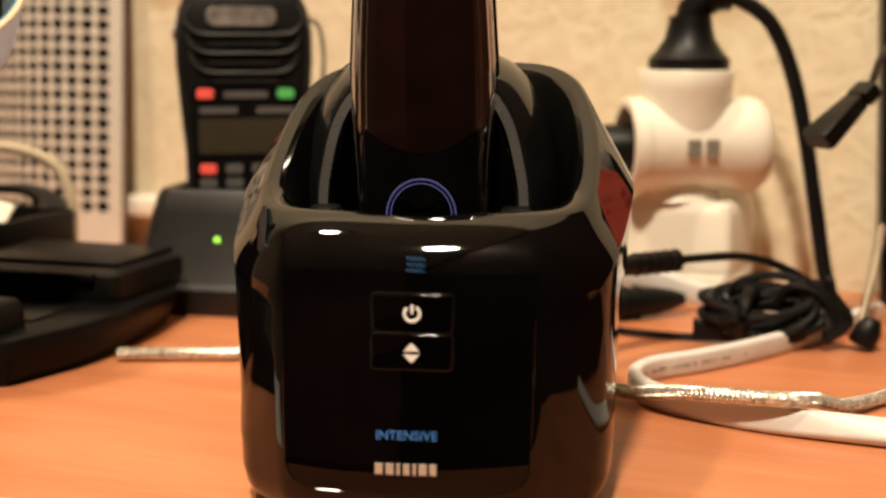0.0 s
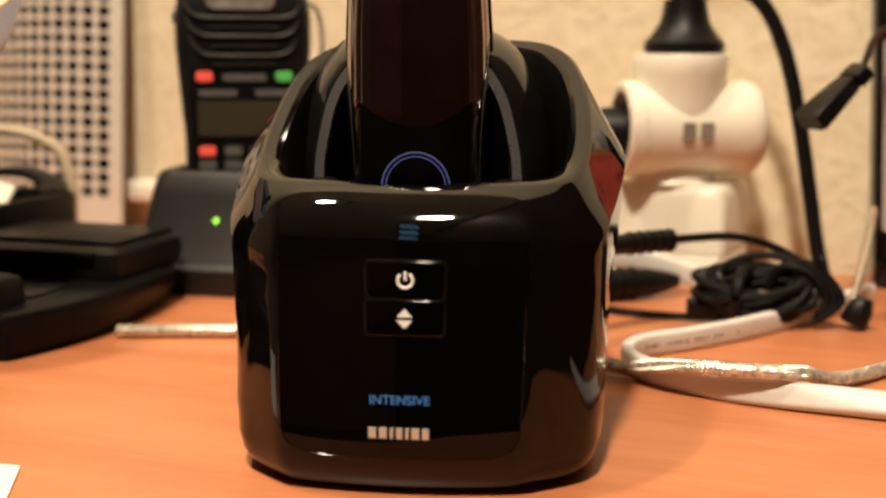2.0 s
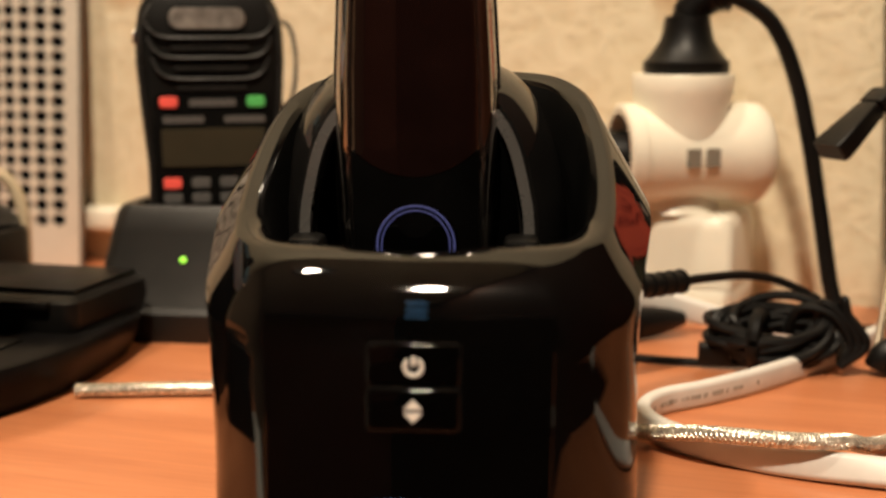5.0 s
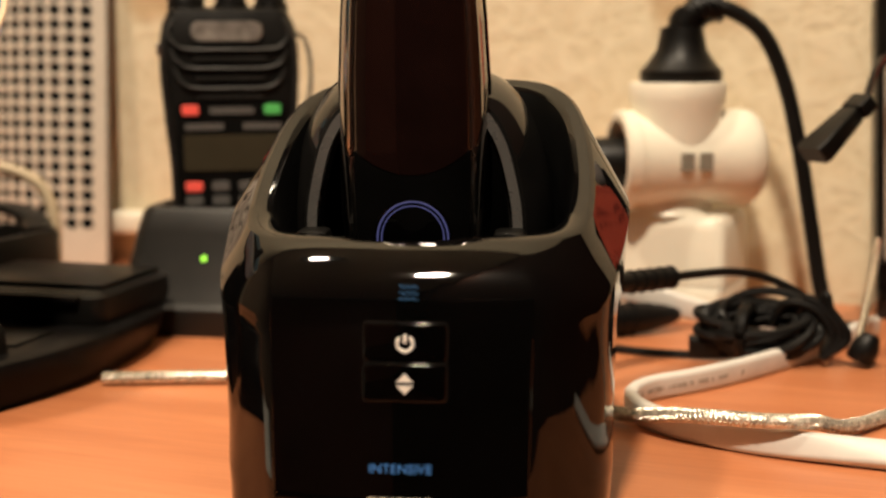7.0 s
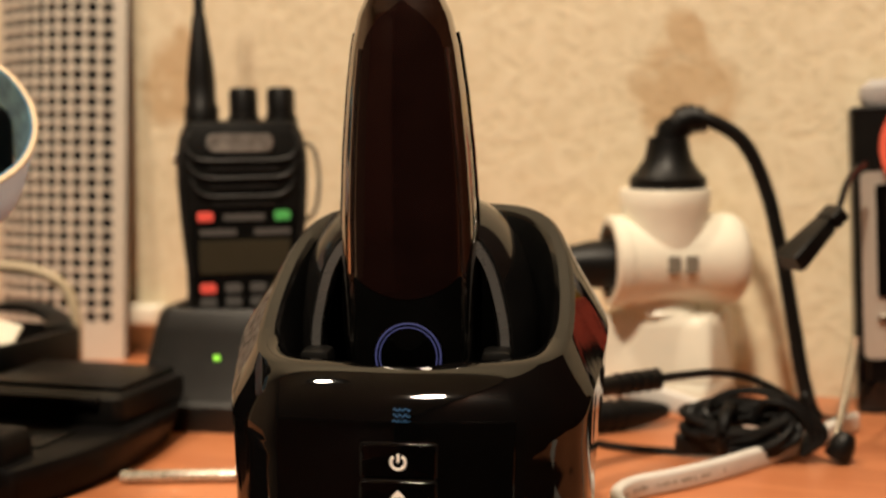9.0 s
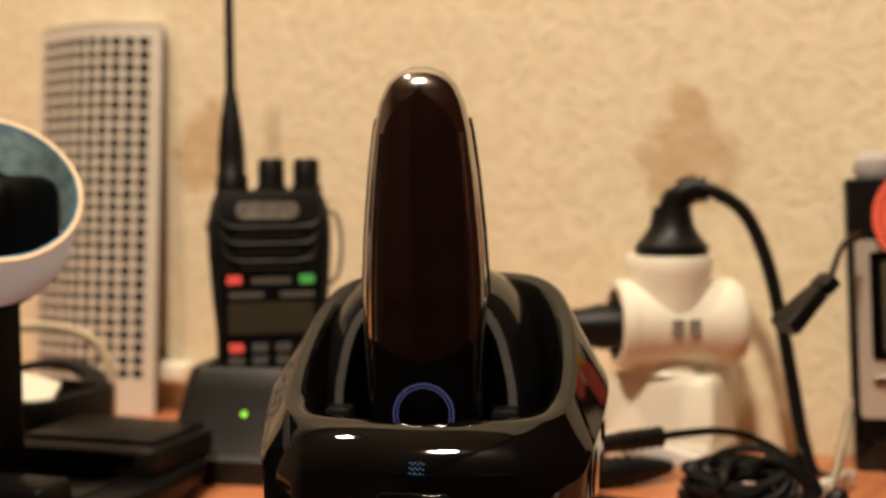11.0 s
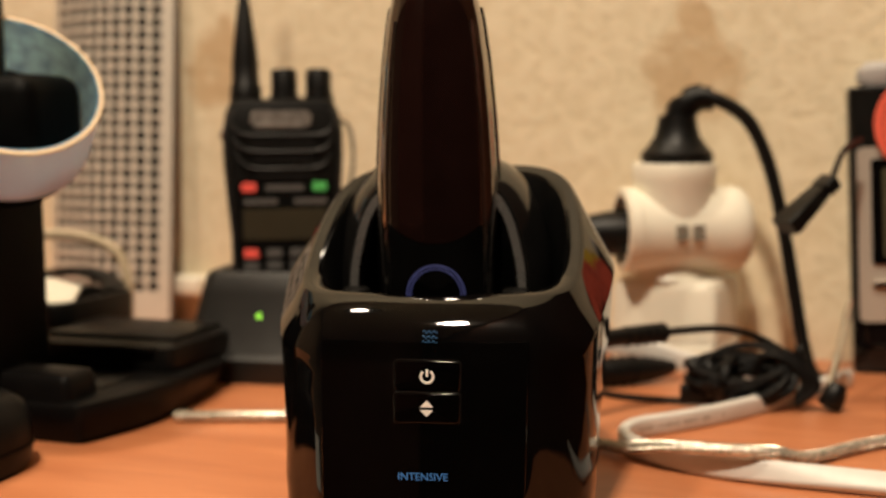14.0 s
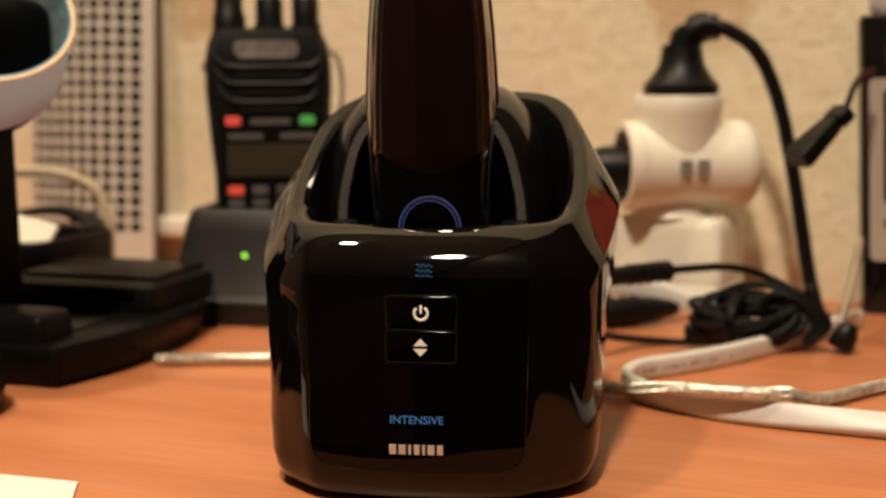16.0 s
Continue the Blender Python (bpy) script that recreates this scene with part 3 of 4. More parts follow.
def shaver_patch(z0, z1, part_of_width, out, taper, bow0=0.0, bow1=0.0):
    """A strip of the front; bow0 and bow1 raise the ends of its lower and upper edges."""
    g = []
    for j in range(41):
        z = z0 + (z1 - z0) * j / 40
        bow = bow0 + (bow1 - bow0) * j / 40
        w = shaver_size(z)[0] * part_of_width * (math.sqrt(max(0.0, 1 - ease((j / 40 - 0.80) / 0.2) ** 2)) * (1 - 0.04) + 0.04 if taper else 1)
        g.append([Vector((w * u, shaver_front(w * u, z + bow * u * u) - out, z + bow * u * u)) for u in [i / 8 - 1 for i in range(17)]])
    return loft(g, False, False, False)


def thicken(bm, t):
    bmesh.ops.recalc_face_normals(bm, faces=bm.faces)
    bmesh.ops.solidify(bm, geom=list(bm.faces), thickness=t)
    return bm


face = part("front_face", thicken(shaver_patch(0.0242, 0.1195, 0.72, 0.0009, True, 0.0065, 0.0), 0.0007), SHAVER_FACE, shaver, "mirror-black front face with a brown reflection in its colour")
# Same glossy face, but its dark lower reflection is painted as a black strip.
foot = part("lower_face", thicken(shaver_patch(0.0, 0.0239, 0.76, 0.0008, False, 0.0, 0.0070), 0.0006), DEEP_BLACK, shaver, "lower end of the face, blackened like the dark reflection there")
for sx in (-1, 1):
    line = [Vector((sx * shaver_size(z)[0] * 0.80, shaver_front(shaver_size(z)[0] * 0.80, z) - 0.0004, z)) for z in [0.001 + 0.0028 * i for i in range(38)]]
    part("chrome_line", tube(line, 0.0008, 8, 0), STEEL, shaver, "bright chrome edge line")
    back_shell = [Vector((sx * shaver_size(z)[0] * 1.0, 0.002, z)) for z in [-0.002 + 0.0030 * i for i in range(38)]]
    part("side_groove", tube(back_shell, 0.0010, 8, 0), GLOSS_BLACK, shaver, "black line along the side")
ring_face = part("ring_button", lathe([(0.0126, 0.0), (0.0126, 0.0008), (0.0120, 0.0012), (0.0, 0.0012)], 48, pose(0, shaver_front(0, 0.002) + 0.0002, 0.0048, 90, 0, 0), True, False), PANEL_BLACK, foot, "round black key in a light ring")
for rad, thick in ((0.0113, 0.00034), (0.0100, 0.00024)):
    arc = [Vector((rad * math.cos(radians(a)), shaver_front(0, 0.002) - 0.0011, 0.0048 + rad * math.sin(radians(a)))) for a in range(0, 361, 8)]
    part("light_ring", tube(arc, thick, 8, 0, Vector((0, 1, 0.01))), RING, ring_face, "violet-blue glowing indicator ring")
part("neck", lathe([(0.015, -0.036), (0.0155, -0.033), (0.0135, -0.030), (0.0138, -0.027), (0.0122, -0.024), (0.0125, -0.020), (0.0115, -0.017), (0.0125, -0.010)], 32, pose(0, -0.001, 0)), DEEP_BLACK, shaver, "ribbed black neck")
part("collar", lathe([(0.0165, -0.040), (0.0178, -0.039), (0.0178, -0.036), (0.0165, -0.035)], 40, pose(0, -0.001, 0)), STEEL, shaver, "steel collar ring")


# ---- hanging lamp, seen only as a glint in the gloss ----
lamp = root("hanging_lamp", pose(-0.57, 0.33, 1.700), "dark metal lamp shade hanging from the ceiling", "lamp")
shade = lathe([(0.062, 0.004), (0.150, 0.012), (0.150, 0.016), (0.110, 0.070), (0.040, 0.105), (0.012, 0.112), (0.0, 0.112)], 40, None, False, False)
part("shade", shade, DEEP_BLACK, lamp)
part("rod", lathe([(0.006, 0.108), (0.006, 0.200)], 12), DEEP_BLACK, lamp)

# ---- two-way radio in its charging cradle ----
CR = pose(-0.0990, 0.606, 0.0, 0, 0, -10)
cradle = root("charging_cradle", CR, "black plastic radio charging cradle with a green lamp", "charger")
def cradle_ring(w, y0, y1, z, r=0.008):
    return [Vector((x, y + (y0 + y1) / 2, z)) for x, y in rounded_rect(w, y1 - y0, r, 5)]
part("base", loft([cradle_ring(0.098, -0.046, 0.040, 0.0), cradle_ring(0.100, -0.047, 0.041, 0.003), cradle_ring(0.100, -0.047, 0.041, 0.013), cradle_ring(0.096, -0.045, 0.040, 0.0155)]), CRADLE, cradle)
part("cup", loft([cradle_ring(0.095, -0.0445, 0.039, 0.0152), cradle_ring(0.090, -0.038, 0.037, 0.026), cradle_ring(0.084, -0.030, 0.035, 0.047), cradle_ring(0.080, -0.0265, 0.034, 0.056), cradle_ring(0.077, -0.024, 0.033, 0.0585),
                  cradle_ring(0.066, -0.0205, 0.030, 0.0585, 0.005), cradle_ring(0.062, -0.0170, 0.028, 0.030, 0.005)]), CRADLE, cradle)
part("charge_lamp", lathe([(0.0014, 0), (0.0014, 0.0008), (0.0009, 0.0012)], 16, pose(-0.0045, -0.0342, 0.0355, 66, 0, 0)), GREEN_LED, cradle, "small lit green lamp")

radio = root("two_way_radio", CR @ pose(-0.0020, 0.005, 0.032, -6, 0, 20) @ Matrix.Scale(1.07, 4), "black two-way radio with red and green keys in the cradle", "radio")
def radio_ring(w, d, z, r=0.006):
    return [Vector((x, y, z)) for x, y in rounded_rect(w, d, r, 5)]
part("body", loft([radio_ring(0.054, 0.028, 0.0), radio_ring(0.056, 0.031, 0.004), radio_ring(0.0565, 0.032, 0.040), radio_ring(0.0605, 0.033, 0.062), radio_ring(0.0635, 0.033, 0.083), radio_ring(0.0635, 0.032, 0.0965),
                   radio_ring(0.060, 0.031, 0.1065), radio_ring(0.055, 0.029, 0.1120), radio_ring(0.050, 0.024, 0.1138)]), SATIN_BLACK, radio)
F = -0.0166
part("name_plate", slab(rounded_rect(0.032, 0.0090, 0.0035), 0.0020, pose(-0.001, F - 0.0010, 0.1022), 0.0006), PLATE, radio, "pale metallic name plate")
for w, z in ((0.046, 0.0940), (0.043, 0.0855), (0.040, 0.0765)):
    ridge = [(-w / 2 - 0.005, F + 0.0004, z + 0.0090), (-w / 2 - 0.002, F - 0.0010, z + 0.0030), (-w / 2 + 0.004, F - 0.0014, z), (0, F - 0.0016, z - 0.0003), (w / 2 - 0.004, F - 0.0014, z), (w / 2 + 0.002, F - 0.0010, z + 0.0030), (w / 2 + 0.005, F + 0.0004, z + 0.0090)]
    part("speaker_ridge", tube(ridge, 0.0009, 8, 5), RIDGE_BLACK, radio, "raised smile-shaped ridge over the speaker")
for w, z in ((0.034, 0.0897), (0.032, 0.0810), (0.030, 0.0725)):
    part("speaker_bar", slab(rounded_rect(w, 0.0022, 0.0010, 3), 0.0022, pose(0, F - 0.0014, z), 0.0006), RIDGE_BLACK, radio, "short raised speaker bar")
for w, z in ((0.036, 0.0919), (0.032, 0.0876), (0.032, 0.0833), (0.030, 0.0788), (0.030, 0.0746)):
    part("speaker_slot", slab(rounded_rect(w, 0.0018, 0.0008, 2), 0.001, pose(0, F - 0.0004, z)), DEEP_BLACK, radio, "dark speaker slot")
for sx in (-1, 1):
    rail = [(sx * 0.0262, F + 0.0012, 0.006), (sx * 0.0266, F + 0.0008, 0.040), (sx * 0.0282, F + 0.0006, 0.062), (sx * 0.0296, F + 0.0008, 0.082), (sx * 0.0286, F + 0.0012, 0.099), (sx * 0.0245, F + 0.0024, 0.1085)]
    part("side_rail", tube(rail, 0.0015, 8, 5), RIDGE_BLACK, radio, "rounded edge of the front shell")
part("front_plate", slab(rounded_rect(0.050, 0.064, 0.004), 0.003, pose(0, F - 0.0004, 0.0385)), DEEP_BLACK, radio)
part("call_key", slab(rounded_rect(0.0078, 0.0048, 0.0014), 0.0016, pose(-0.0185, F - 0.0018, 0.0665), 0.0005), RED_BUTTON, radio, "orange-red key")
part("monitor_key", slab(rounded_rect(0.0078, 0.0048, 0.0014), 0.0016, pose(0.0185, F - 0.0018, 0.0665), 0.0005), GREEN_BUTTON, radio, "green key")
part("band_print", slab(rounded_rect(0.020, 0.0032, 0.0006, 2), 0.0004, pose(0, F - 0.0010, 0.0662)), KEY_GREY, radio, "grey unreadable print")
for x in (-0.0125, 0.0135):
    part("label_print", slab(rounded_rect(0.0175, 0.0030, 0.0006, 2), 0.0004, pose(x, F - 0.0010, 0.0590)), KEY_GREY, radio, "grey unreadable print")
part("display", slab(rounded_rect(0.0440, 0.0165, 0.0012), 0.0012, pose(0, F - 0.0012, 0.0470), 0.0004), RADIO_LCD, radio, "unlit brown-green display")
part("side_key", slab(rounded_rect(0.0078, 0.0048, 0.0014), 0.0016, pose(-0.0180, F - 0.0018, 0.0318), 0.0005), RED_BUTTON, radio, "orange-red key")
for c in range(4):
    for r_ in range(4):
        if c == 0 and r_ == 0:
            continue
        part("key", slab(rounded_rect(0.0080, 0.0045, 0.0011, 3), 0.0014, pose(-0.0180 + 0.0120 * c, F - 0.0016, 0.0318 - 0.0066 * r_), 0.0004), KEY_GREY, radio)
for x in (0.0015, 0.0200):
    part("knob", lathe([(0.0082, 0.117), (0.0082, 0.123), (0.0070, 0.1236), (0.0070, 0.1355), (0.0062, 0.1372), (0.0, 0.1375)], 18, pose(x, 0, -0.0065), True, False), RUBBER, radio, "ribbed black knob")
part("antenna", lathe([(0.0082, 0.116), (0.0086, 0.118), (0.0084, 0.128), (0.0072, 0.130), (0.0072, 0.140), (0.0064, 0.150), (0.0034, 0.172), (0.0026, 0.175), (0.0023, 0.240), (0.0020, 0.300), (0.0010, 0.302)], 20, pose(-0.0190, 0, -0.0065)), RUBBER, radio, "long black whip antenna")
part("strap_eyelet", box(0.003, 0.010, 0.006, (-0.0315, -0.006, 0.095), 0.001), STEEL, radio, "small bright strap eyelet")
part("side_cord", tube([(0.031, 0.004, 0.104), (0.0365, 0.006, 0.100), (0.0385, 0.006, 0.086), (0.0365, 0.006, 0.070), (0.031, 0.004, 0.064)], 0.0010, 8), KEY_GREY, radio, "thin grey cord loop")


# ---- perforated speaker leaning on the wall ----
SPK = pose(-0.2030, 0.7460, 0.0, -4.6, 0, -20)
speaker = root("speaker", SPK, "tall silver speaker with a perforated curved grille leaning on the wall", "speaker")
SW, SH, BULGE = 0.101, 0.264, 0.016


def bulge(x):
    u = 2 * (x + SW / 2) / SW
    return -BULGE * (1 - u * u)


out_x = [-SW + SW * i / 20 for i in range(21)]
sec = [(x, bulge(x) + 0.0005) for x in out_x] + [(-0.004, 0.008), (-SW + 0.004, 0.008)]
part("casing", loft([[Vector((x, y + 0.0022, z)) for x, y in sec] for z in (0.0, SH)]), SPEAKER_SIDE, speaker, "dark grey casing")
bm = bmesh.new()
NC, NR = 10, 27
cw, ch = 0.089 / NC, (SH - 0.030) / NR
for c in range(NC):
    for r_ in range(NR):
        cx, cz, hr = -SW + 0.006 + cw * (c + 0.5), 0.024 + ch * (r_ + 0.5), 0.0039
        o = [(cx + cw / 2 * a, cz + ch / 2 * b) for a, b in ((1, 0), (1, 1), (0, 1), (-1, 1), (-1, 0), (-1, -1), (0, -1), (1, -1))]
        h = [(cx + hr * math.cos(radians(45 * k)), cz + hr * math.sin(radians(45 * k))) for k in range(8)]
        vo = [bm.verts.new((x, bulge(x), z)) for x, z in o]
        vh = [bm.verts.new((x, bulge(x), z)) for x, z in h]
        vd = [bm.verts.new((x, bulge(x) + 0.0018, z)) for x, z in h]
        for k in range(8):
            j = (k + 1) % 8
            bm.faces.new((vo[k], vo[j], vh[j], vh[k]))
            bm.faces.new((vh[k], vh[j], vd[j], vd[k]))
for x0, x1, z0, z1 in ((-SW, -SW + 0.006, 0, SH), (-0.006, 0.0, 0, SH), (-SW + 0.006, -0.006, 0, 0.024), (-SW + 0.006, -0.006, SH - 0.006, SH)):
    n = 12
    for i in range(n):
        xa, xb = x0 + (x1 - x0) * i / n, x0 + (x1 - x0) * (i + 1) / n
        bm.faces.new([bm.verts.new((x, bulge(x), z)) for x, z in ((xa, z0), (xb, z0), (xb, z1), (xa, z1))])
bmesh.ops.remove_doubles(bm, verts=bm.verts, dist=0.00005)
part("grille", bm, GRILLE, speaker, "silver perforated front grille")
part("backing", loft([[Vector((x, y + 0.0012, z)) for x, y in [(x, bulge(x) + 0.0009) for x in out_x[1:-1]]] for z in (0.004, SH - 0.004)], False, False, False), DEEP_BLACK, speaker, "black cloth behind the grille")
part("top_cap", loft([[Vector((x, y, z)) for x, y in sec] for z in (SH, SH + 0.003)]), SILVER_PAINT, speaker, "silver top cap")


# ---- camera battery charger with battery ----
BC = pose(-0.1620, 0.4340, 0.0, 0, 0, -17)
charger = root("battery_charger", BC, "black camera battery charger lying on the desk", "charger")
def charger_ring(z, inset):
    """Plan of the base, a little wider beside the slot, drawn in by inset."""
    plan = [(-0.098, 0.0), (-0.002, 0.0), (0.0110, 0.042), (0.0105, 0.080), (0.002, 0.126), (-0.098, 0.126)]
    return [Vector((-0.048 + (p.x + 0.048) * (1 - inset / 0.05), 0.063 + (p.y - 0.063) * (1 - inset / 0.063), z)) for p in rounded_outline(plan, (0.004, 0.004, 0.02, 0.02, 0.008, 0.004))]


part("base", loft([charger_ring(z, e) for z, e in ((0.0, 0.005), (0.004, 0.0032), (0.011, 0.0008), (0.0165, 0.0), (0.0185, 0.0007), (0.0195, 0.0022))]), CHARGER_BLACK, charger)
part("front_block", loft([[Vector((x - 0.0535, y + 0.0135, z)) for x, y in rounded_rect(0.089 - e, 0.0245 - e, 0.004, 4)] for z, e in ((0.016, 0.0), (0.0255, 0.0006), (0.0290, 0.0018), (0.0305, 0.0040), (0.0312, 0.0075))]), CHARGER_BLACK, charger, "rounded raised front end")
part("slot_floor", box(0.080, 0.026, 0.0016, (-0.051, 0.043, 0.0198), 0.0005), SATIN_BLACK, charger, "recessed slot floor")
part("contact_rail", box(0.060, 0.003, 0.006, (-0.052, 0.0275, 0.0225), 0.0008), KEY_GREY, charger, "grey contact rail")
for k in range(4):
    part("contact", box(0.0030, 0.0012, 0.0050, (-0.070 + 0.011 * k, 0.0294, 0.0228), 0.0003, 1), STEEL, charger, "small metal battery contact")
battery = tagged(part("camera_battery", loft([[Vector((x, y, z)) for x, y in o] for z, o in (
    (0.0180, [(p[0] - 0.052, p[1] + 0.092) for p in rounded_rect(0.084, 0.060, 0.006, 5)]),
    (0.0240, [(p[0] - 0.052, p[1] + 0.092) for p in rounded_rect(0.086, 0.062, 0.006, 5)]),
    (0.0302, [(p[0] - 0.052, p[1] + 0.092) for p in rounded_rect(0.085, 0.061, 0.006, 5)]),
    (0.0326, [(p[0] - 0.052, p[1] + 0.092) for p in rounded_rect(0.079, 0.055, 0.005, 5)]))]), SATIN_BLACK, None, m=BC @ pose(0.0120, 0.008, 0.001)), "black camera battery seated in the charger", "battery")
part("top_plate", box(0.074, 0.048, 0.0022, (-0.050, 0.093, 0.0336), 0.0009, 2), CHARGER_BLACK, battery, "slightly raised top plate")
part("front_lip", box(0.070, 0.004, 0.0030, (-0.054, 0.0600, 0.0300), 0.0010, 2), CHARGER_BLACK, battery, "thin overhanging front lip")
part("side_groove", box(0.0012, 0.044, 0.0016, (-0.0088, 0.092, 0.0185), 0.0003, 1), DEEP_BLACK, battery, "dark groove along the side")
part("lid_line", box(0.066, 0.0012, 0.0008, (-0.056, 0.0690, 0.0342), 0.0002), DEEP_BLACK, battery, "dark seam line")

# ---- black stand with tape roll ----
ST = pose(-0.2250, 0.4720, 0.0, 0, 0, -14)
stand = root("black_stand", ST, "black box-shaped stand with a round post", "stand")
part("column", box(0.052, 0.046, 0.138, (0, 0, 0.069), 0.003), DEEP_BLACK, stand)
part("post", lathe([(0.0085, 0.135), (0.0085, 0.196), (0.0078, 0.200), (0.0, 0.2005)], 24, pose(0.018, -0.006, 0), True, False), GLOSS_BLACK, stand, "glossy black round post")
part("clamp", box(0.070, 0.046, 0.040, (0.013, 0.004, 0.143), 0.009, 3), DEEP_BLACK, stand, "black clamp head")
TR = pose(-0.1965, 0.4520, 0.1520, 40, 34, 0)
tape = root("tape_roll", TR, "nearly empty roll of tape with blue-white paper core over the stand", "tape roll")
RO, RI, TW, TB = 0.0400, 0.0369, 0.022, -0.021
part("hub", lathe([(0.0, -0.034), (RI - 0.006, -0.034), (RI - 0.001, -0.031), (RI - 0.001, -0.0195), (RI - 0.002, -0.0185), (0.0, -0.0185)], 56, ST.inverted() @ TR, False, False), DEEP_BLACK, stand, "round black hub that carries the roll")
part("core", lathe([(RI + 0.0008, TB), (RI, TB), (RI, TW / 2), (RI + 0.0008, TW / 2)], 72, None, False, False), TAPE_CORE, tape, "blue and white printed paper core")
part("tape_edge", lathe([(RI + 0.0008, TW / 2), (RO - 0.0006, TW / 2), (RO, TW / 2 - 0.0006)], 72, None, False, False), TAPE_SIDE, tape, "cream tape edge")
part("outer_layer", lathe([(RO, TW / 2 - 0.0006), (RO, TB), (RI + 0.0008, TB)], 72, None, False, False), TAPE_OUT, tape, "pinkish outer tape surface")

# ---- open case with card, beige cord ----
CS = pose(-0.2450, 0.6100, 0.0, 0, 0, -20)
case = root("open_case", CS, "open black fabric case with a cream card inside", "case")
outer = [[Vector((x, y, z)) for x, y in rounded_rect(0.090 + 2 * e, 0.070 + 2 * e, 0.012, 5)] for z, e in ((0.0, -0.002), (0.004, 0.0), (0.041, 0.001), (0.044, 0.0), (0.044, -0.004), (0.012, -0.005))]
part("shell", loft(outer), RUBBER, case)
lid = [(-0.040, 0.036, 0.042), (-0.020, 0.038, 0.050), (0.006, 0.038, 0.052), (0.026, 0.034, 0.047), (0.038, 0.022, 0.043)]
part("flap", sweep(lid, rounded_rect(0.014, 0.005, 0.002), k=6), SATIN_BLACK, case, "raised black flap edge")
tagged(part("cream_card", box(0.030, 0.003, 0.026, (0.024, -0.020, 0.0435), 0.0006, 1, (-38, 12, 8)), CREAM_CARD, None, m=CS), "small cream card lying in the black case", "card")
tagged(part("beige_cord", tube([(-0.30, 0.600, 0.066), (-0.265, 0.625, 0.075), (-0.232, 0.640, 0.0745), (-0.210, 0.643, 0.066), (-0.2015, 0.642, 0.050), (-0.2005, 0.640, 0.025), (-0.202, 0.635, 0.003), (-0.215, 0.628, 0.003)], 0.0031, 10), BEIGE_CORD),
       "stiff beige plastic cord looping over the case", "cord")
tagged(part("white_adapter", box(0.026, 0.016, 0.014, (-0.193, 0.7655, 0.027), 0.003, 3, (0, 0, -20)), WHITE_PLASTIC), "small white plastic box fixed to the wall", "adapter")

# ---- paper and black box at the desk's near side ----
tagged(part("paper_sheet", loft([[Vector(p) + Vector((0, 0, h)) for p in ((-0.120, 0.3235, 0.0005), (-0.30, 0.372, 0.0005), (-0.325, 0.270, 0.0005), (-0.1145, 0.296, 0.0005))] for h in (0.0, 0.0004)]), PAPER, smooth=0), "loose white sheet of paper on the desk", "paper")
MS = pose(-0.2120, 0.3900, 0.0, 0, 0, -20) @ Matrix.Diagonal((1, 1, 0.8, 1))
cap_box = root("black_lens_cap_box", MS, "glossy black rounded plastic box on the desk", "box")
part("shell", loft([[Vector((x, y, z)) for x, y in squircle(a, b, 3.2, 40)] for z, a, b in ((0.0, 0.030, 0.038), (0.003, 0.032, 0.040), (0.022, 0.0325, 0.0405), (0.034, 0.030, 0.038), (0.040, 0.024, 0.031), (0.042, 0.012, 0.016))]), CHARGER_BLACK, cap_box)
part("seam", loft([[Vector((x, y, z)) for x, y in squircle(0.0329, 0.0409, 3.2, 40)] for z in (0.012, 0.0135)]), DEEP_BLACK, cap_box, "thin dull seam line")


# ---- white mains adapter with plugs ----
SK = pose(0.1240, 0.6040, 0.0, 0, 0, 7)
socket = root("three_way_socket_adapter", SK, "white plastic three-way mains socket adapter", "socket adapter")
part("cross_barrel", lathe([(0.0225, -0.0335), (0.0240, -0.0325), (0.0240, -0.026), (0.0228, -0.025), (0.0222, 0.004), (0.0226, 0.014), (0.0238, 0.022), (0.0243, 0.0285), (0.0236, 0.0335), (0.0205, 0.0370), (0.0150, 0.0388), (0.0, 0.0395)], 48, pose(0, 0, 0.079, 0, 90, 0), False, False), WHITE_PLASTIC, socket)
part("socket_well", lathe([(0.0225, -0.0335), (0.0195, -0.0335), (0.0190, -0.018), (0.0, -0.018)], 40, pose(0, 0, 0.079, 0, 90, 0), False, False), WHITE_PLASTIC, socket, "round socket opening")
part("upper_barrel", lathe([(0.0205, 0.079), (0.0216, 0.094), (0.0220, 0.101), (0.0234, 0.1075), (0.0238, 0.1150), (0.0230, 0.1165), (0.0, 0.1165)], 48, pose(-0.003, 0, 0), False, False), WHITE_PLASTIC, socket)
for x in (-0.0046, 0.0046):
    part("print_mark", slab(rounded_rect(0.0066, 0.0086, 0.0006, 2), 0.0010, pose(x, -0.0232, 0.079)), PALE_GREY, socket, "grey unreadable print", smooth=0)
strip = root("extension_socket", pose(0.1255, 0.6160, 0.0, 0, 0, -27), "white plastic extension socket block standing on the desk", "extension socket")
def block_ring(z, w, d, r):
    return [Vector((x, y, z)) for x, y in rounded_rect(w, d, r, 5)]


part("base", loft([block_ring(0.0, 0.060, 0.054, 0.004), block_ring(0.002, 0.062, 0.056, 0.0045), block_ring(0.0165, 0.062, 0.056, 0.0045), block_ring(0.0172, 0.061, 0.055, 0.0045)]), WHITE_PLASTIC, strip)
part("cover", loft([block_ring(0.0172, 0.0600, 0.054, 0.0045), block_ring(0.018, 0.062, 0.056, 0.0045), block_ring(0.045, 0.0605, 0.0545, 0.005), block_ring(0.0500, 0.058, 0.052, 0.006), block_ring(0.0520, 0.053, 0.047, 0.007)]), WHITE_PLASTIC, strip)
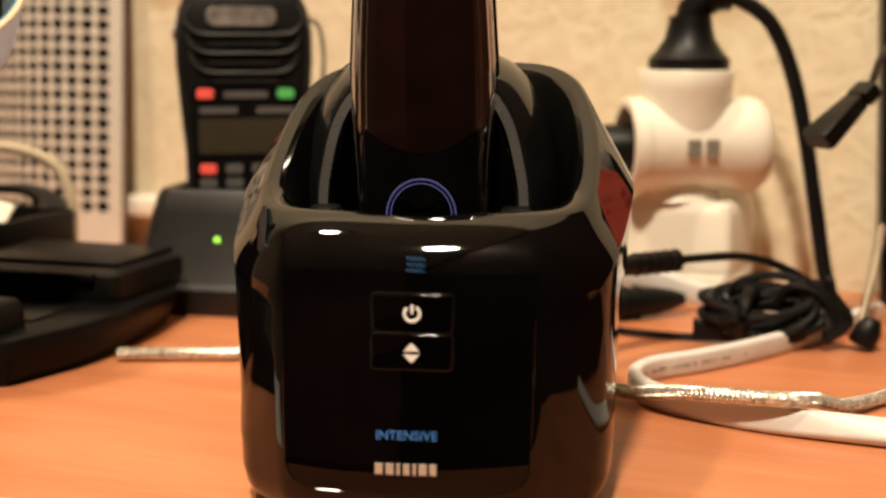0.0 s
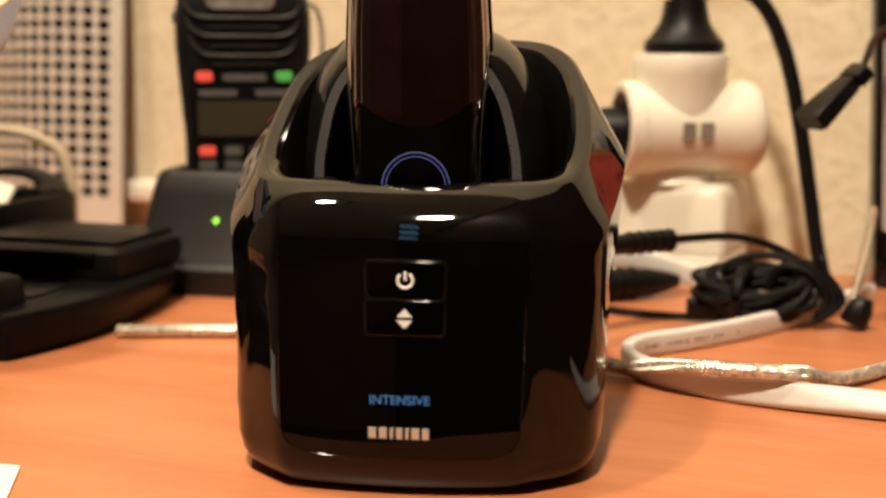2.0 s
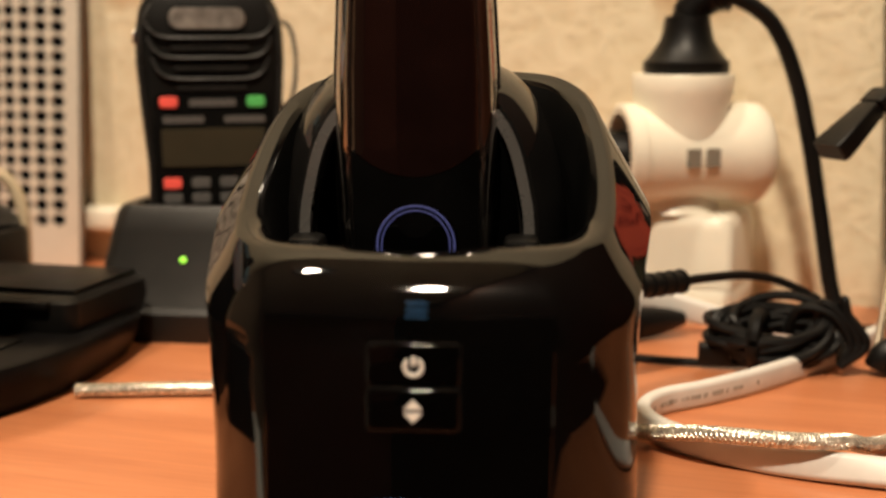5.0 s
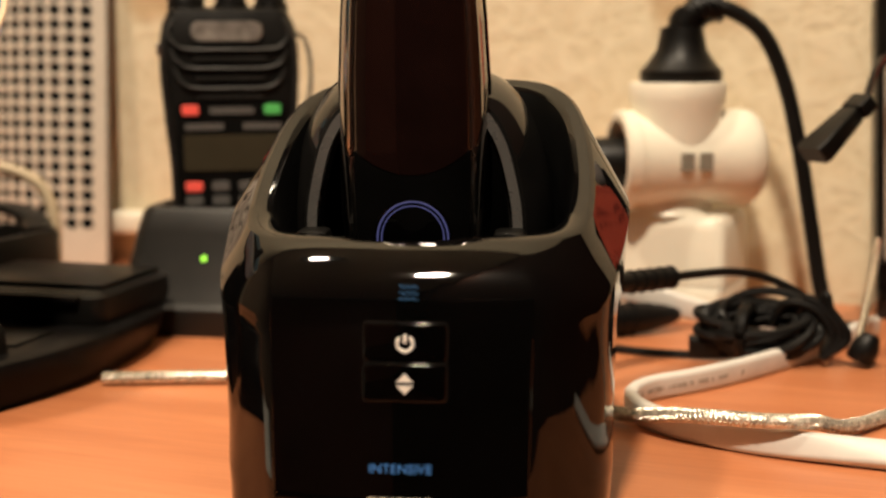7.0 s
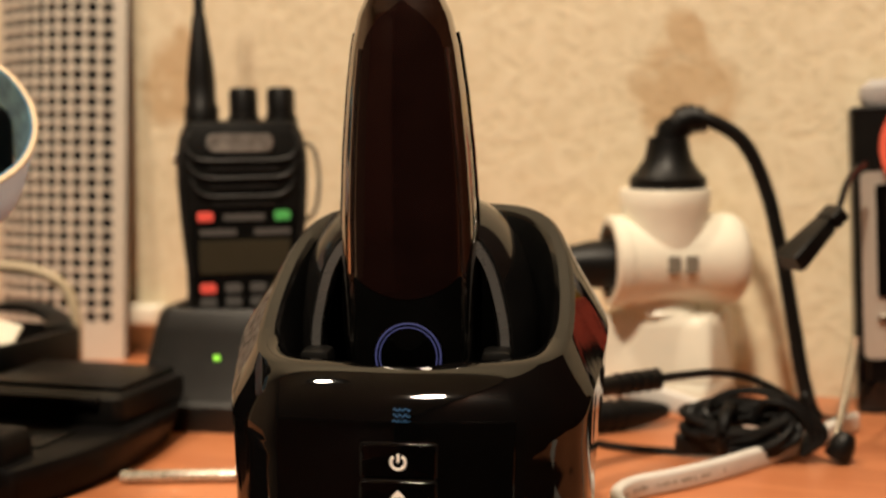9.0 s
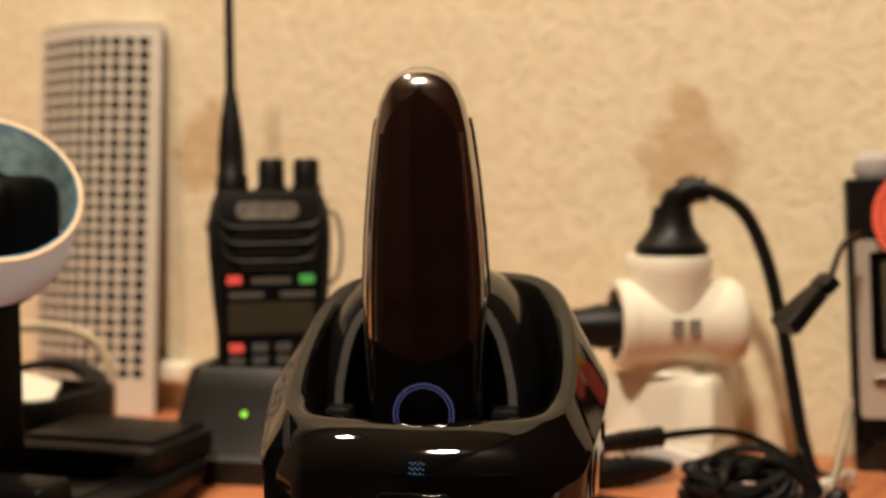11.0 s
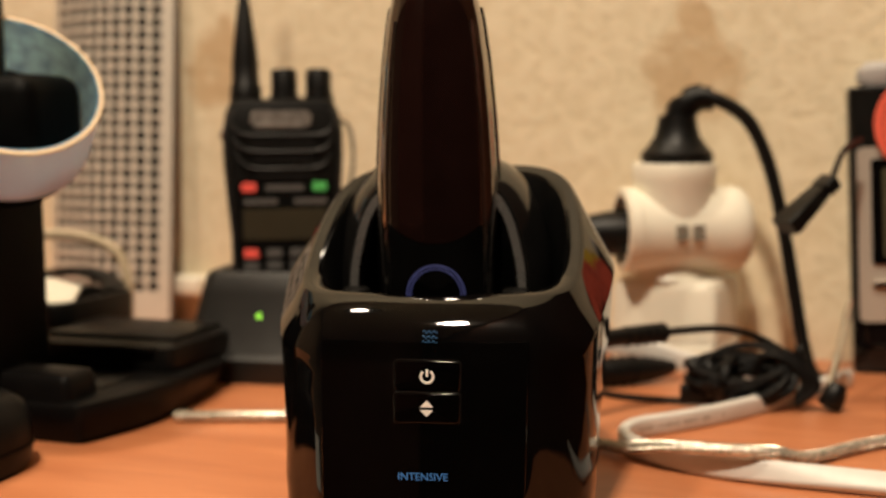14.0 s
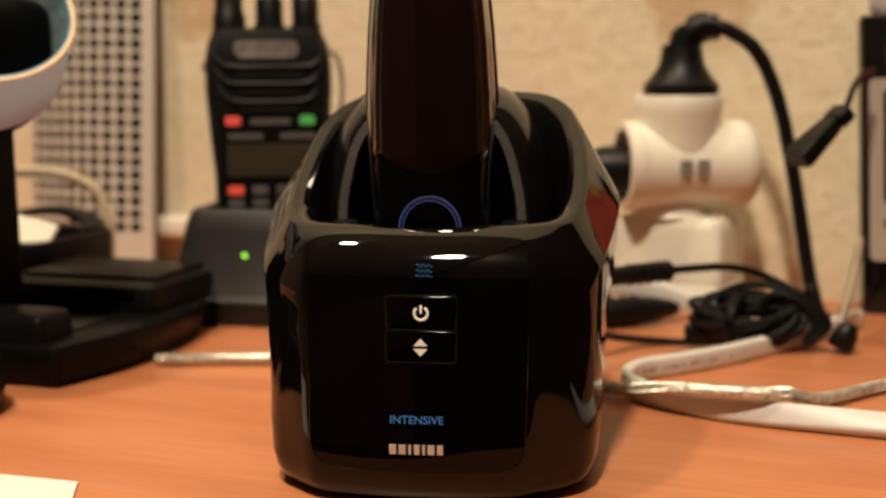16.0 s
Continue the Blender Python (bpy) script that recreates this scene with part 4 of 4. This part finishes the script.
part("neck", lathe([(0.0230, 0.0515), (0.0215, 0.053), (0.0205, 0.056), (0.0205, 0.062)], 36, pose(-0.003, -0.006, 0), True, True), WHITE_PLASTIC, strip, "short round neck under the adapter")

PL = pose(0.1225, 0.6040, 0.1163, 0, 0, 0) @ Matrix.Scale(1.05, 4)
plug = root("mains_plug", PL, "black round mains plug with a bent ribbed neck and cable", "plug")
part("flange", lathe([(0.0185, 0.0), (0.0192, 0.002), (0.0190, 0.0055), (0.0160, 0.0085), (0.0118, 0.0150), (0.0105, 0.0210), (0.0098, 0.0255), (0.0, 0.0260)], 40, None, True, False), RUBBER, plug)
neck_path = [(0.0005, 0.0000, 0.0214), (0.0010, -0.0010, 0.0270), (0.0040, -0.0020, 0.0312), (0.0100, -0.0030, 0.0343), (0.0170, -0.0040, 0.0343)]
part("ribbed_neck", tube(neck_path, 0.0062, 14), RUBBER, plug, "ribbed strain relief")
for p in smooth_path(neck_path, 2)[1:-1]:
    part("rib", lathe([(0.0062, -0.0012), (0.0080, -0.0010), (0.0080, 0.0010), (0.0062, 0.0012)], 16, Matrix.Translation(p) @ pose(0, 0, 0, 0, 22 if p.z < 0.033 else 60, 0)), RUBBER, plug)
part("cable", tube([(0.011, -0.003, 0.0345), (0.021, -0.005, 0.0330), (0.0360, -0.006, 0.0225), (0.0465, -0.007, 0.001), (0.0535, -0.010, -0.028), (0.0598, -0.014, -0.066), (0.0645, -0.018, -0.096), (0.070, -0.024, -0.112), (0.085, -0.03, -0.1125)], 0.0037, 12), RUBBER, plug, "thick black cable")
side_plug = root("side_plug", pose(0.0940, 0.6040, 0.0770, 0, 0, 0), "black plug pushed into the side of the adapter", "plug")
part("body", lathe([(0.0125, 0.014), (0.0130, 0.0), (0.0125, -0.012), (0.0105, -0.020), (0.0090, -0.036), (0.0050, -0.044)], 28, pose(0, 0, 0, 0, 90, 0)), RUBBER, side_plug)
part("cable", tube([(-0.042, 0, 0), (-0.060, 0.004, -0.006), (-0.072, 0.012, -0.030), (-0.078, 0.018, -0.060), (-0.080, 0.022, -0.0735)], 0.0034, 10), RUBBER, side_plug)

# ---- pocket radio clock with hanging connector ----
RC = pose(0.2190, 0.5860, 0.0, -3.5, -2.5, -14)
clock = root("pocket_receiver", RC, "silver and black pocket radio with olive display standing upright", "radio")
part("casing", loft([[Vector((x + 0.039, y + 0.012, z)) for x, y in rounded_rect(0.078, 0.024, 0.004, 4)] for z in (0.0, 0.1545)]), SATIN_BLACK, clock)
part("lower_band", box(0.0784, 0.0244, 0.028, (0.039, 0.012, 0.0145), 0.002), GLOSS_BLACK, clock, "black lower end")
part("face_plate", slab(rounded_rect(0.074, 0.096, 0.003), 0.003, pose(0.0405, -0.0022, 0.0765)), SILVER_PAINT, clock, "silver face plate")
part("display_frame", slab(rounded_rect(0.060, 0.058, 0.002), 0.002, pose(0.0405, -0.0034, 0.0890)), GLOSS_BLACK, clock, "black display surround")
part("display", slab(rounded_rect(0.050, 0.048, 0.001), 0.0014, pose(0.0415, -0.0042, 0.0885)), CLOCK_LCD, clock, "unlit olive display")
for x in (0.0165, 0.034, 0.0515):
    part("button", slab(rounded_rect(0.0125, 0.0046, 0.0020, 4), 0.002, pose(x, -0.0042, 0.0490), 0.0007), STEEL, clock, "silver oval button")
part("top_edge", box(0.078, 0.024, 0.004, (0.039, 0.012, 0.1560), 0.0015), SATIN_BLACK, clock)
tag = root("red_tag", RC @ pose(0.0375, -0.0066, 0.1360, 0, 0, 0), "round red card tag hanging on the pocket radio", "tag")
part("card", slab([(0.025 * math.cos(radians(a)), 0.027 * math.sin(radians(a))) for a in range(0, 360, 12)], 0.0008), RED_TAG, tag)
part("printed_ring", frame_strip(0.042, 0.046, 0.020, 0.0008, 0.0002, pose(0, 0, 0, 90, 0, 0)), DARK_RED, tag, "thin dark ring")
for x, z, w in ((-0.006, 0.006, 0.014), (-0.004, 0.000, 0.018), (-0.005, -0.007, 0.012)):
    part("print_bar", slab(rounded_rect(w, 0.0026, 0.0006, 2), 0.0004, pose(x, -0.0004, z)), DARK_RED, tag, "dark unreadable print", smooth=0)
tagged(part("clear_cap", loft([[Vector((x, y, z)) for x, y in squircle(a, a * 0.7, 2.2, 24)] for z, a in ((0.1578, 0.009), (0.162, 0.0118), (0.168, 0.0112), (0.172, 0.006))]), CLEAR_GREY, None, m=RC @ pose(0.0165, 0.012, 0)), "crumpled grey translucent plastic cap", "cap")
tagged(part("yellow_clip", box(0.020, 0.010, 0.025, (0.0450, 0.012, 0.1700), 0.003), YELLOW, None, m=RC), "yellow plastic clip on the pocket radio", "clip")

lead = root("connector_lead", pose(-0.004, 0, 0.010), "thin black lead with a connector hanging from the radio", "cable")
lead_path = [(0.219, 0.575, 0.119), (0.208, 0.556, 0.1175), (0.197, 0.536, 0.112), (0.1895, 0.522, 0.1035), (0.186, 0.518, 0.099)]
part("wire", tube(lead_path, 0.0016, 8), RUBBER, lead)
A0, A1 = Vector((0.1878, 0.5185, 0.1010)), Vector((0.1620, 0.5085, 0.0780))
dirn = (A1 - A0).normalized()
cm = Matrix.Translation(A0) @ dirn.to_track_quat("Z", "Y").to_matrix().to_4x4()
part("grip", loft([[cm @ Vector((x, y, z)) for x, y in rounded_rect(w * 1.15, d, 0.001, 3)] for z, w, d in ((0.0, 0.007, 0.006), (0.001, 0.0100, 0.007), (0.008, 0.0105, 0.007), (0.0085, 0.0090, 0.006))]), RUBBER, lead, "ridged grip")
part("plug_body", loft([[cm @ Vector((x, y, z)) for x, y in rounded_rect(w, d, 0.001, 3)] for z, w, d in ((0.0085, 0.0080, 0.006), (0.010, 0.0105, 0.007), (0.033, 0.0160, 0.0085), (0.0355, 0.0145, 0.008))]), RUBBER, lead, "flat black connector")

rod = root("telescopic_antenna", pose(0, 0, 0), "chrome telescopic antenna rod with a black end", "antenna")
part("rod", tube([(0.1785, 0.5000, 0.008), (0.1915, 0.5250, 0.026), (0.2055, 0.5540, 0.0445)], 0.0019, 12, 2), STEEL, rod)
fm = Matrix.Translation((0.1775, 0.4975, 0.0005)) @ pose(0, 0, 0, 0, 24, 0)
part("rubber_foot", lathe([(0.0052, 0.0018), (0.0060, 0.003), (0.0058, 0.009), (0.0042, 0.013), (0.0030, 0.0145)], 20, fm), RUBBER, rod, "black rubber end")

# ---- cables on the desk ----
band = root("flat_white_cable", pose(0, 0, 0), "flat white printed cable standing on edge in a loop", "cable")
band_path = [(0.205, 0.552, 0.0047), (0.170, 0.517, 0.0045), (0.128, 0.481, 0.0045), (0.100, 0.462, 0.0045), (0.082, 0.452, 0.0045), (0.0725, 0.438, 0.0045), (0.0735, 0.421, 0.0045), (0.084, 0.406, 0.0045),
             (0.105, 0.389, 0.0048), (0.140, 0.374, 0.0048), (0.190, 0.356, 0.0048), (0.280, 0.330, 0.0048)]
part("sheath", sweep(band_path, rounded_rect(0.0052, 0.0094, 0.0019, 3), k=8, turn=lambda q: 0.85 * ease((q - 0.66) / 0.22)), WHITE_CABLE, band)
dense = smooth_path(band_path, 24)
for i in range(50, 118):
    if random.random() < 0.72 and i % 9:
        p, q = dense[i], dense[i + 1]
        d = (q - p).normalized()
        n = Vector((d.y, -d.x, 0))
        if n.x * (0.12 - p.x) + n.y * (0.43 - p.y) < 0:
            n = -n
        c = (p + q) / 2 + n * 0.00268
        bmk = box((q - p).length * 0.55, 0.0002, random.choice((0.0013, 0.0016, 0.0018)), (0, 0, 0))
        part("print_bar", bmk, LABEL_GREY, band, "faint grey unreadable print", Matrix.Translation(c) @ pose(0, 0, 0, 0, 0, math.degrees(math.atan2(d.y, d.x))), smooth=0)
tagged(part("white_cable_end", sweep([(0.040, 0.585, 0.022), (0.088, 0.580, 0.0175), (0.105, 0.577, 0.0150), (0.122, 0.569, 0.0105), (0.142, 0.556, 0.0065), (0.162, 0.540, 0.0060)], rounded_rect(0.0050, 0.0105, 0.0018, 3), k=8), WHITE_CABLE), "white flat cable running behind the black bundle", "cable")


def braided(points, r, name, label):
    """Clear sheath cord over a twisted metal braid: two sets of fine strands round a core."""
    ob = root(name, pose(0, 0, 0), label, "cable")
    part("core", tube(points, r, 12), BRAID, ob)
    path = smooth_path(points, 18)
    n = len(path)
    for hand in (1, -1):
        for s in range(6):
            strand = []
            for i, p in enumerate(path):
                d = (path[min(i + 1, n - 1)] - path[max(i - 1, 0)]).normalized()
                sd = d.cross(Vector((0, 0, 1))).normalized()
                u = sd.cross(d)
                a = hand * i * 0.9 + s * 1.0472
                strand.append(p + (sd * math.cos(a) + u * math.sin(a)) * r * 0.98)
            part("strand", tube(strand, r * 0.20, 4, 2), BRAID, ob)
    return ob


braided([(-0.134, 0.4797, 0.0030), (-0.122, 0.4800, 0.0030), (-0.110, 0.4805, 0.0030), (-0.086, 0.4805, 0.0030), (-0.040, 0.479, 0.0030), (0.0, 0.470, 0.003), (0.035, 0.449, 0.003), (0.056, 0.434, 0.003),
         (0.068, 0.4170, 0.0050), (0.084, 0.3965, 0.0110), (0.106, 0.3840, 0.0128), (0.1235, 0.3850, 0.0118), (0.1430, 0.4050, 0.0040), (0.186, 0.4340, 0.003), (0.250, 0.452, 0.003), (0.31, 0.456, 0.003)],
        0.0023, "braided_cord", "clear cord with silver braid across the desk")

rnd = random.Random(7)
bundle = root("cable_bundle", pose(0.1390, 0.5060, 0.0, 0, 0, -14), "tied bundle of thin black cable", "cable bundle")
for k in range(14):
    a, b = 0.021 + rnd.uniform(-0.005, 0.004), 0.0085 + rnd.uniform(-0.002, 0.003)
    cz, tilt, sh = 0.0125 + rnd.uniform(-0.003, 0.006), rnd.uniform(-0.5, 0.5), rnd.uniform(-0.003, 0.003)
    loop = []
    for i in range(25):
        t = 6.283185 * i / 24
        x, y = a * math.cos(t) + sh, b * math.sin(t)
        z = cz + y * 0.75 + 0.0035 * math.sin(t + k) + tilt * 0.006 * math.cos(t)
        loop.append((x, y + 0.0015 * math.sin(2 * t + k), max(0.0022, z)))
    part("loop", tube(loop, 0.0019, 8, 3), RUBBER, bundle)
for k in range(3):
    a = 0.014 - 0.002 * k
    part("upper_loop", tube([(0.004 + 0.010 * k, 0.004, 0.016), (0.010 + 0.008 * k, 0.002, 0.026 + 0.002 * k), (0.022 + 0.003 * k, 0.0, 0.024), (0.029 + 0.003 * k, -0.002, 0.013), (0.025, -0.004, 0.004)], 0.0019, 8), RUBBER, bundle)
part("tie", tube([(-0.006 + 0.0105 * math.cos(t * 0.5236) * 0.3, 0.0105 * math.cos(t * 0.5236), 0.0128 + 0.0105 * math.sin(t * 0.5236)) for t in range(13)], 0.0030, 8, 3), RUBBER, bundle, "black tie round the bundle")
part("tail_end", loft([[Vector((x - 0.034, y, z + 0.006)) for y, z in rounded_rect(w, 0.009, 0.002, 3)] for x, w in ((0.004, 0.005), (0.006, 0.008), (0.014, 0.009), (0.017, 0.007))]), RUBBER, bundle, "short connector end")

supply = root("station_power_lead", pose(0, 0, 0), "black power lead with a long strain relief from the station", "cable")
part("strain_relief", tube([(0.045, 0.455, 0.040), (0.060, 0.472, 0.0395), (0.078, 0.487, 0.039), (0.0985, 0.500, 0.0385)], 0.0043, 14, 6), RUBBER, supply, "thick ribbed strain relief")
part("wire", tube([(0.096, 0.4985, 0.0385), (0.112, 0.507, 0.0385), (0.130, 0.516, 0.0375), (0.147, 0.522, 0.033), (0.163, 0.520, 0.024), (0.170, 0.512, 0.012), (0.165, 0.503, 0.005)], 0.0019, 10), RUBBER, supply)
for k in range(5):
    p = Vector((0.080, 0.4883, 0.0389)).lerp(Vector((0.0985, 0.500, 0.0385)), k / 4)
    part("rib", lathe([(0.0043, -0.0008), (0.0050, -0.0006), (0.0050, 0.0006), (0.0043, 0.0008)], 14, Matrix.Translation(p) @ Vector((0.0185, 0.0117, -0.0004)).to_track_quat("Z", "Y").to_matrix().to_4x4()), RUBBER, supply)
plugs = root("loose_connector", pose(0.0960, 0.5600, 0.0, 0, 0, 18), "black cable connector lying on the desk", "connector")
part("body", loft([[Vector((x, y * s, z * s + 0.0078)) for y, z in disc(0.0075, 16)] for x, s in ((-0.040, 0.6), (-0.036, 0.95), (-0.008, 1.0), (0.004, 0.95), (0.014, 0.7), (0.021, 0.4))]), RUBBER, plugs)
for k in range(4):
    part("grip_ring", lathe([(0.0070, -0.0010), (0.0082, -0.0007), (0.0082, 0.0007), (0.0070, 0.0010)], 16, pose(-0.004 - 0.006 * k, 0, 0.0079, 0, 90, 0)), RUBBER, plugs)
tagged(part("thin_black_wire", tube([(0.045, 0.555, 0.002), (0.066, 0.538, 0.002), (0.083, 0.523, 0.002), (0.105, 0.514, 0.002), (0.128, 0.507, 0.003)], 0.0017, 8), RUBBER), "thin black wire lying on the desk", "cable")
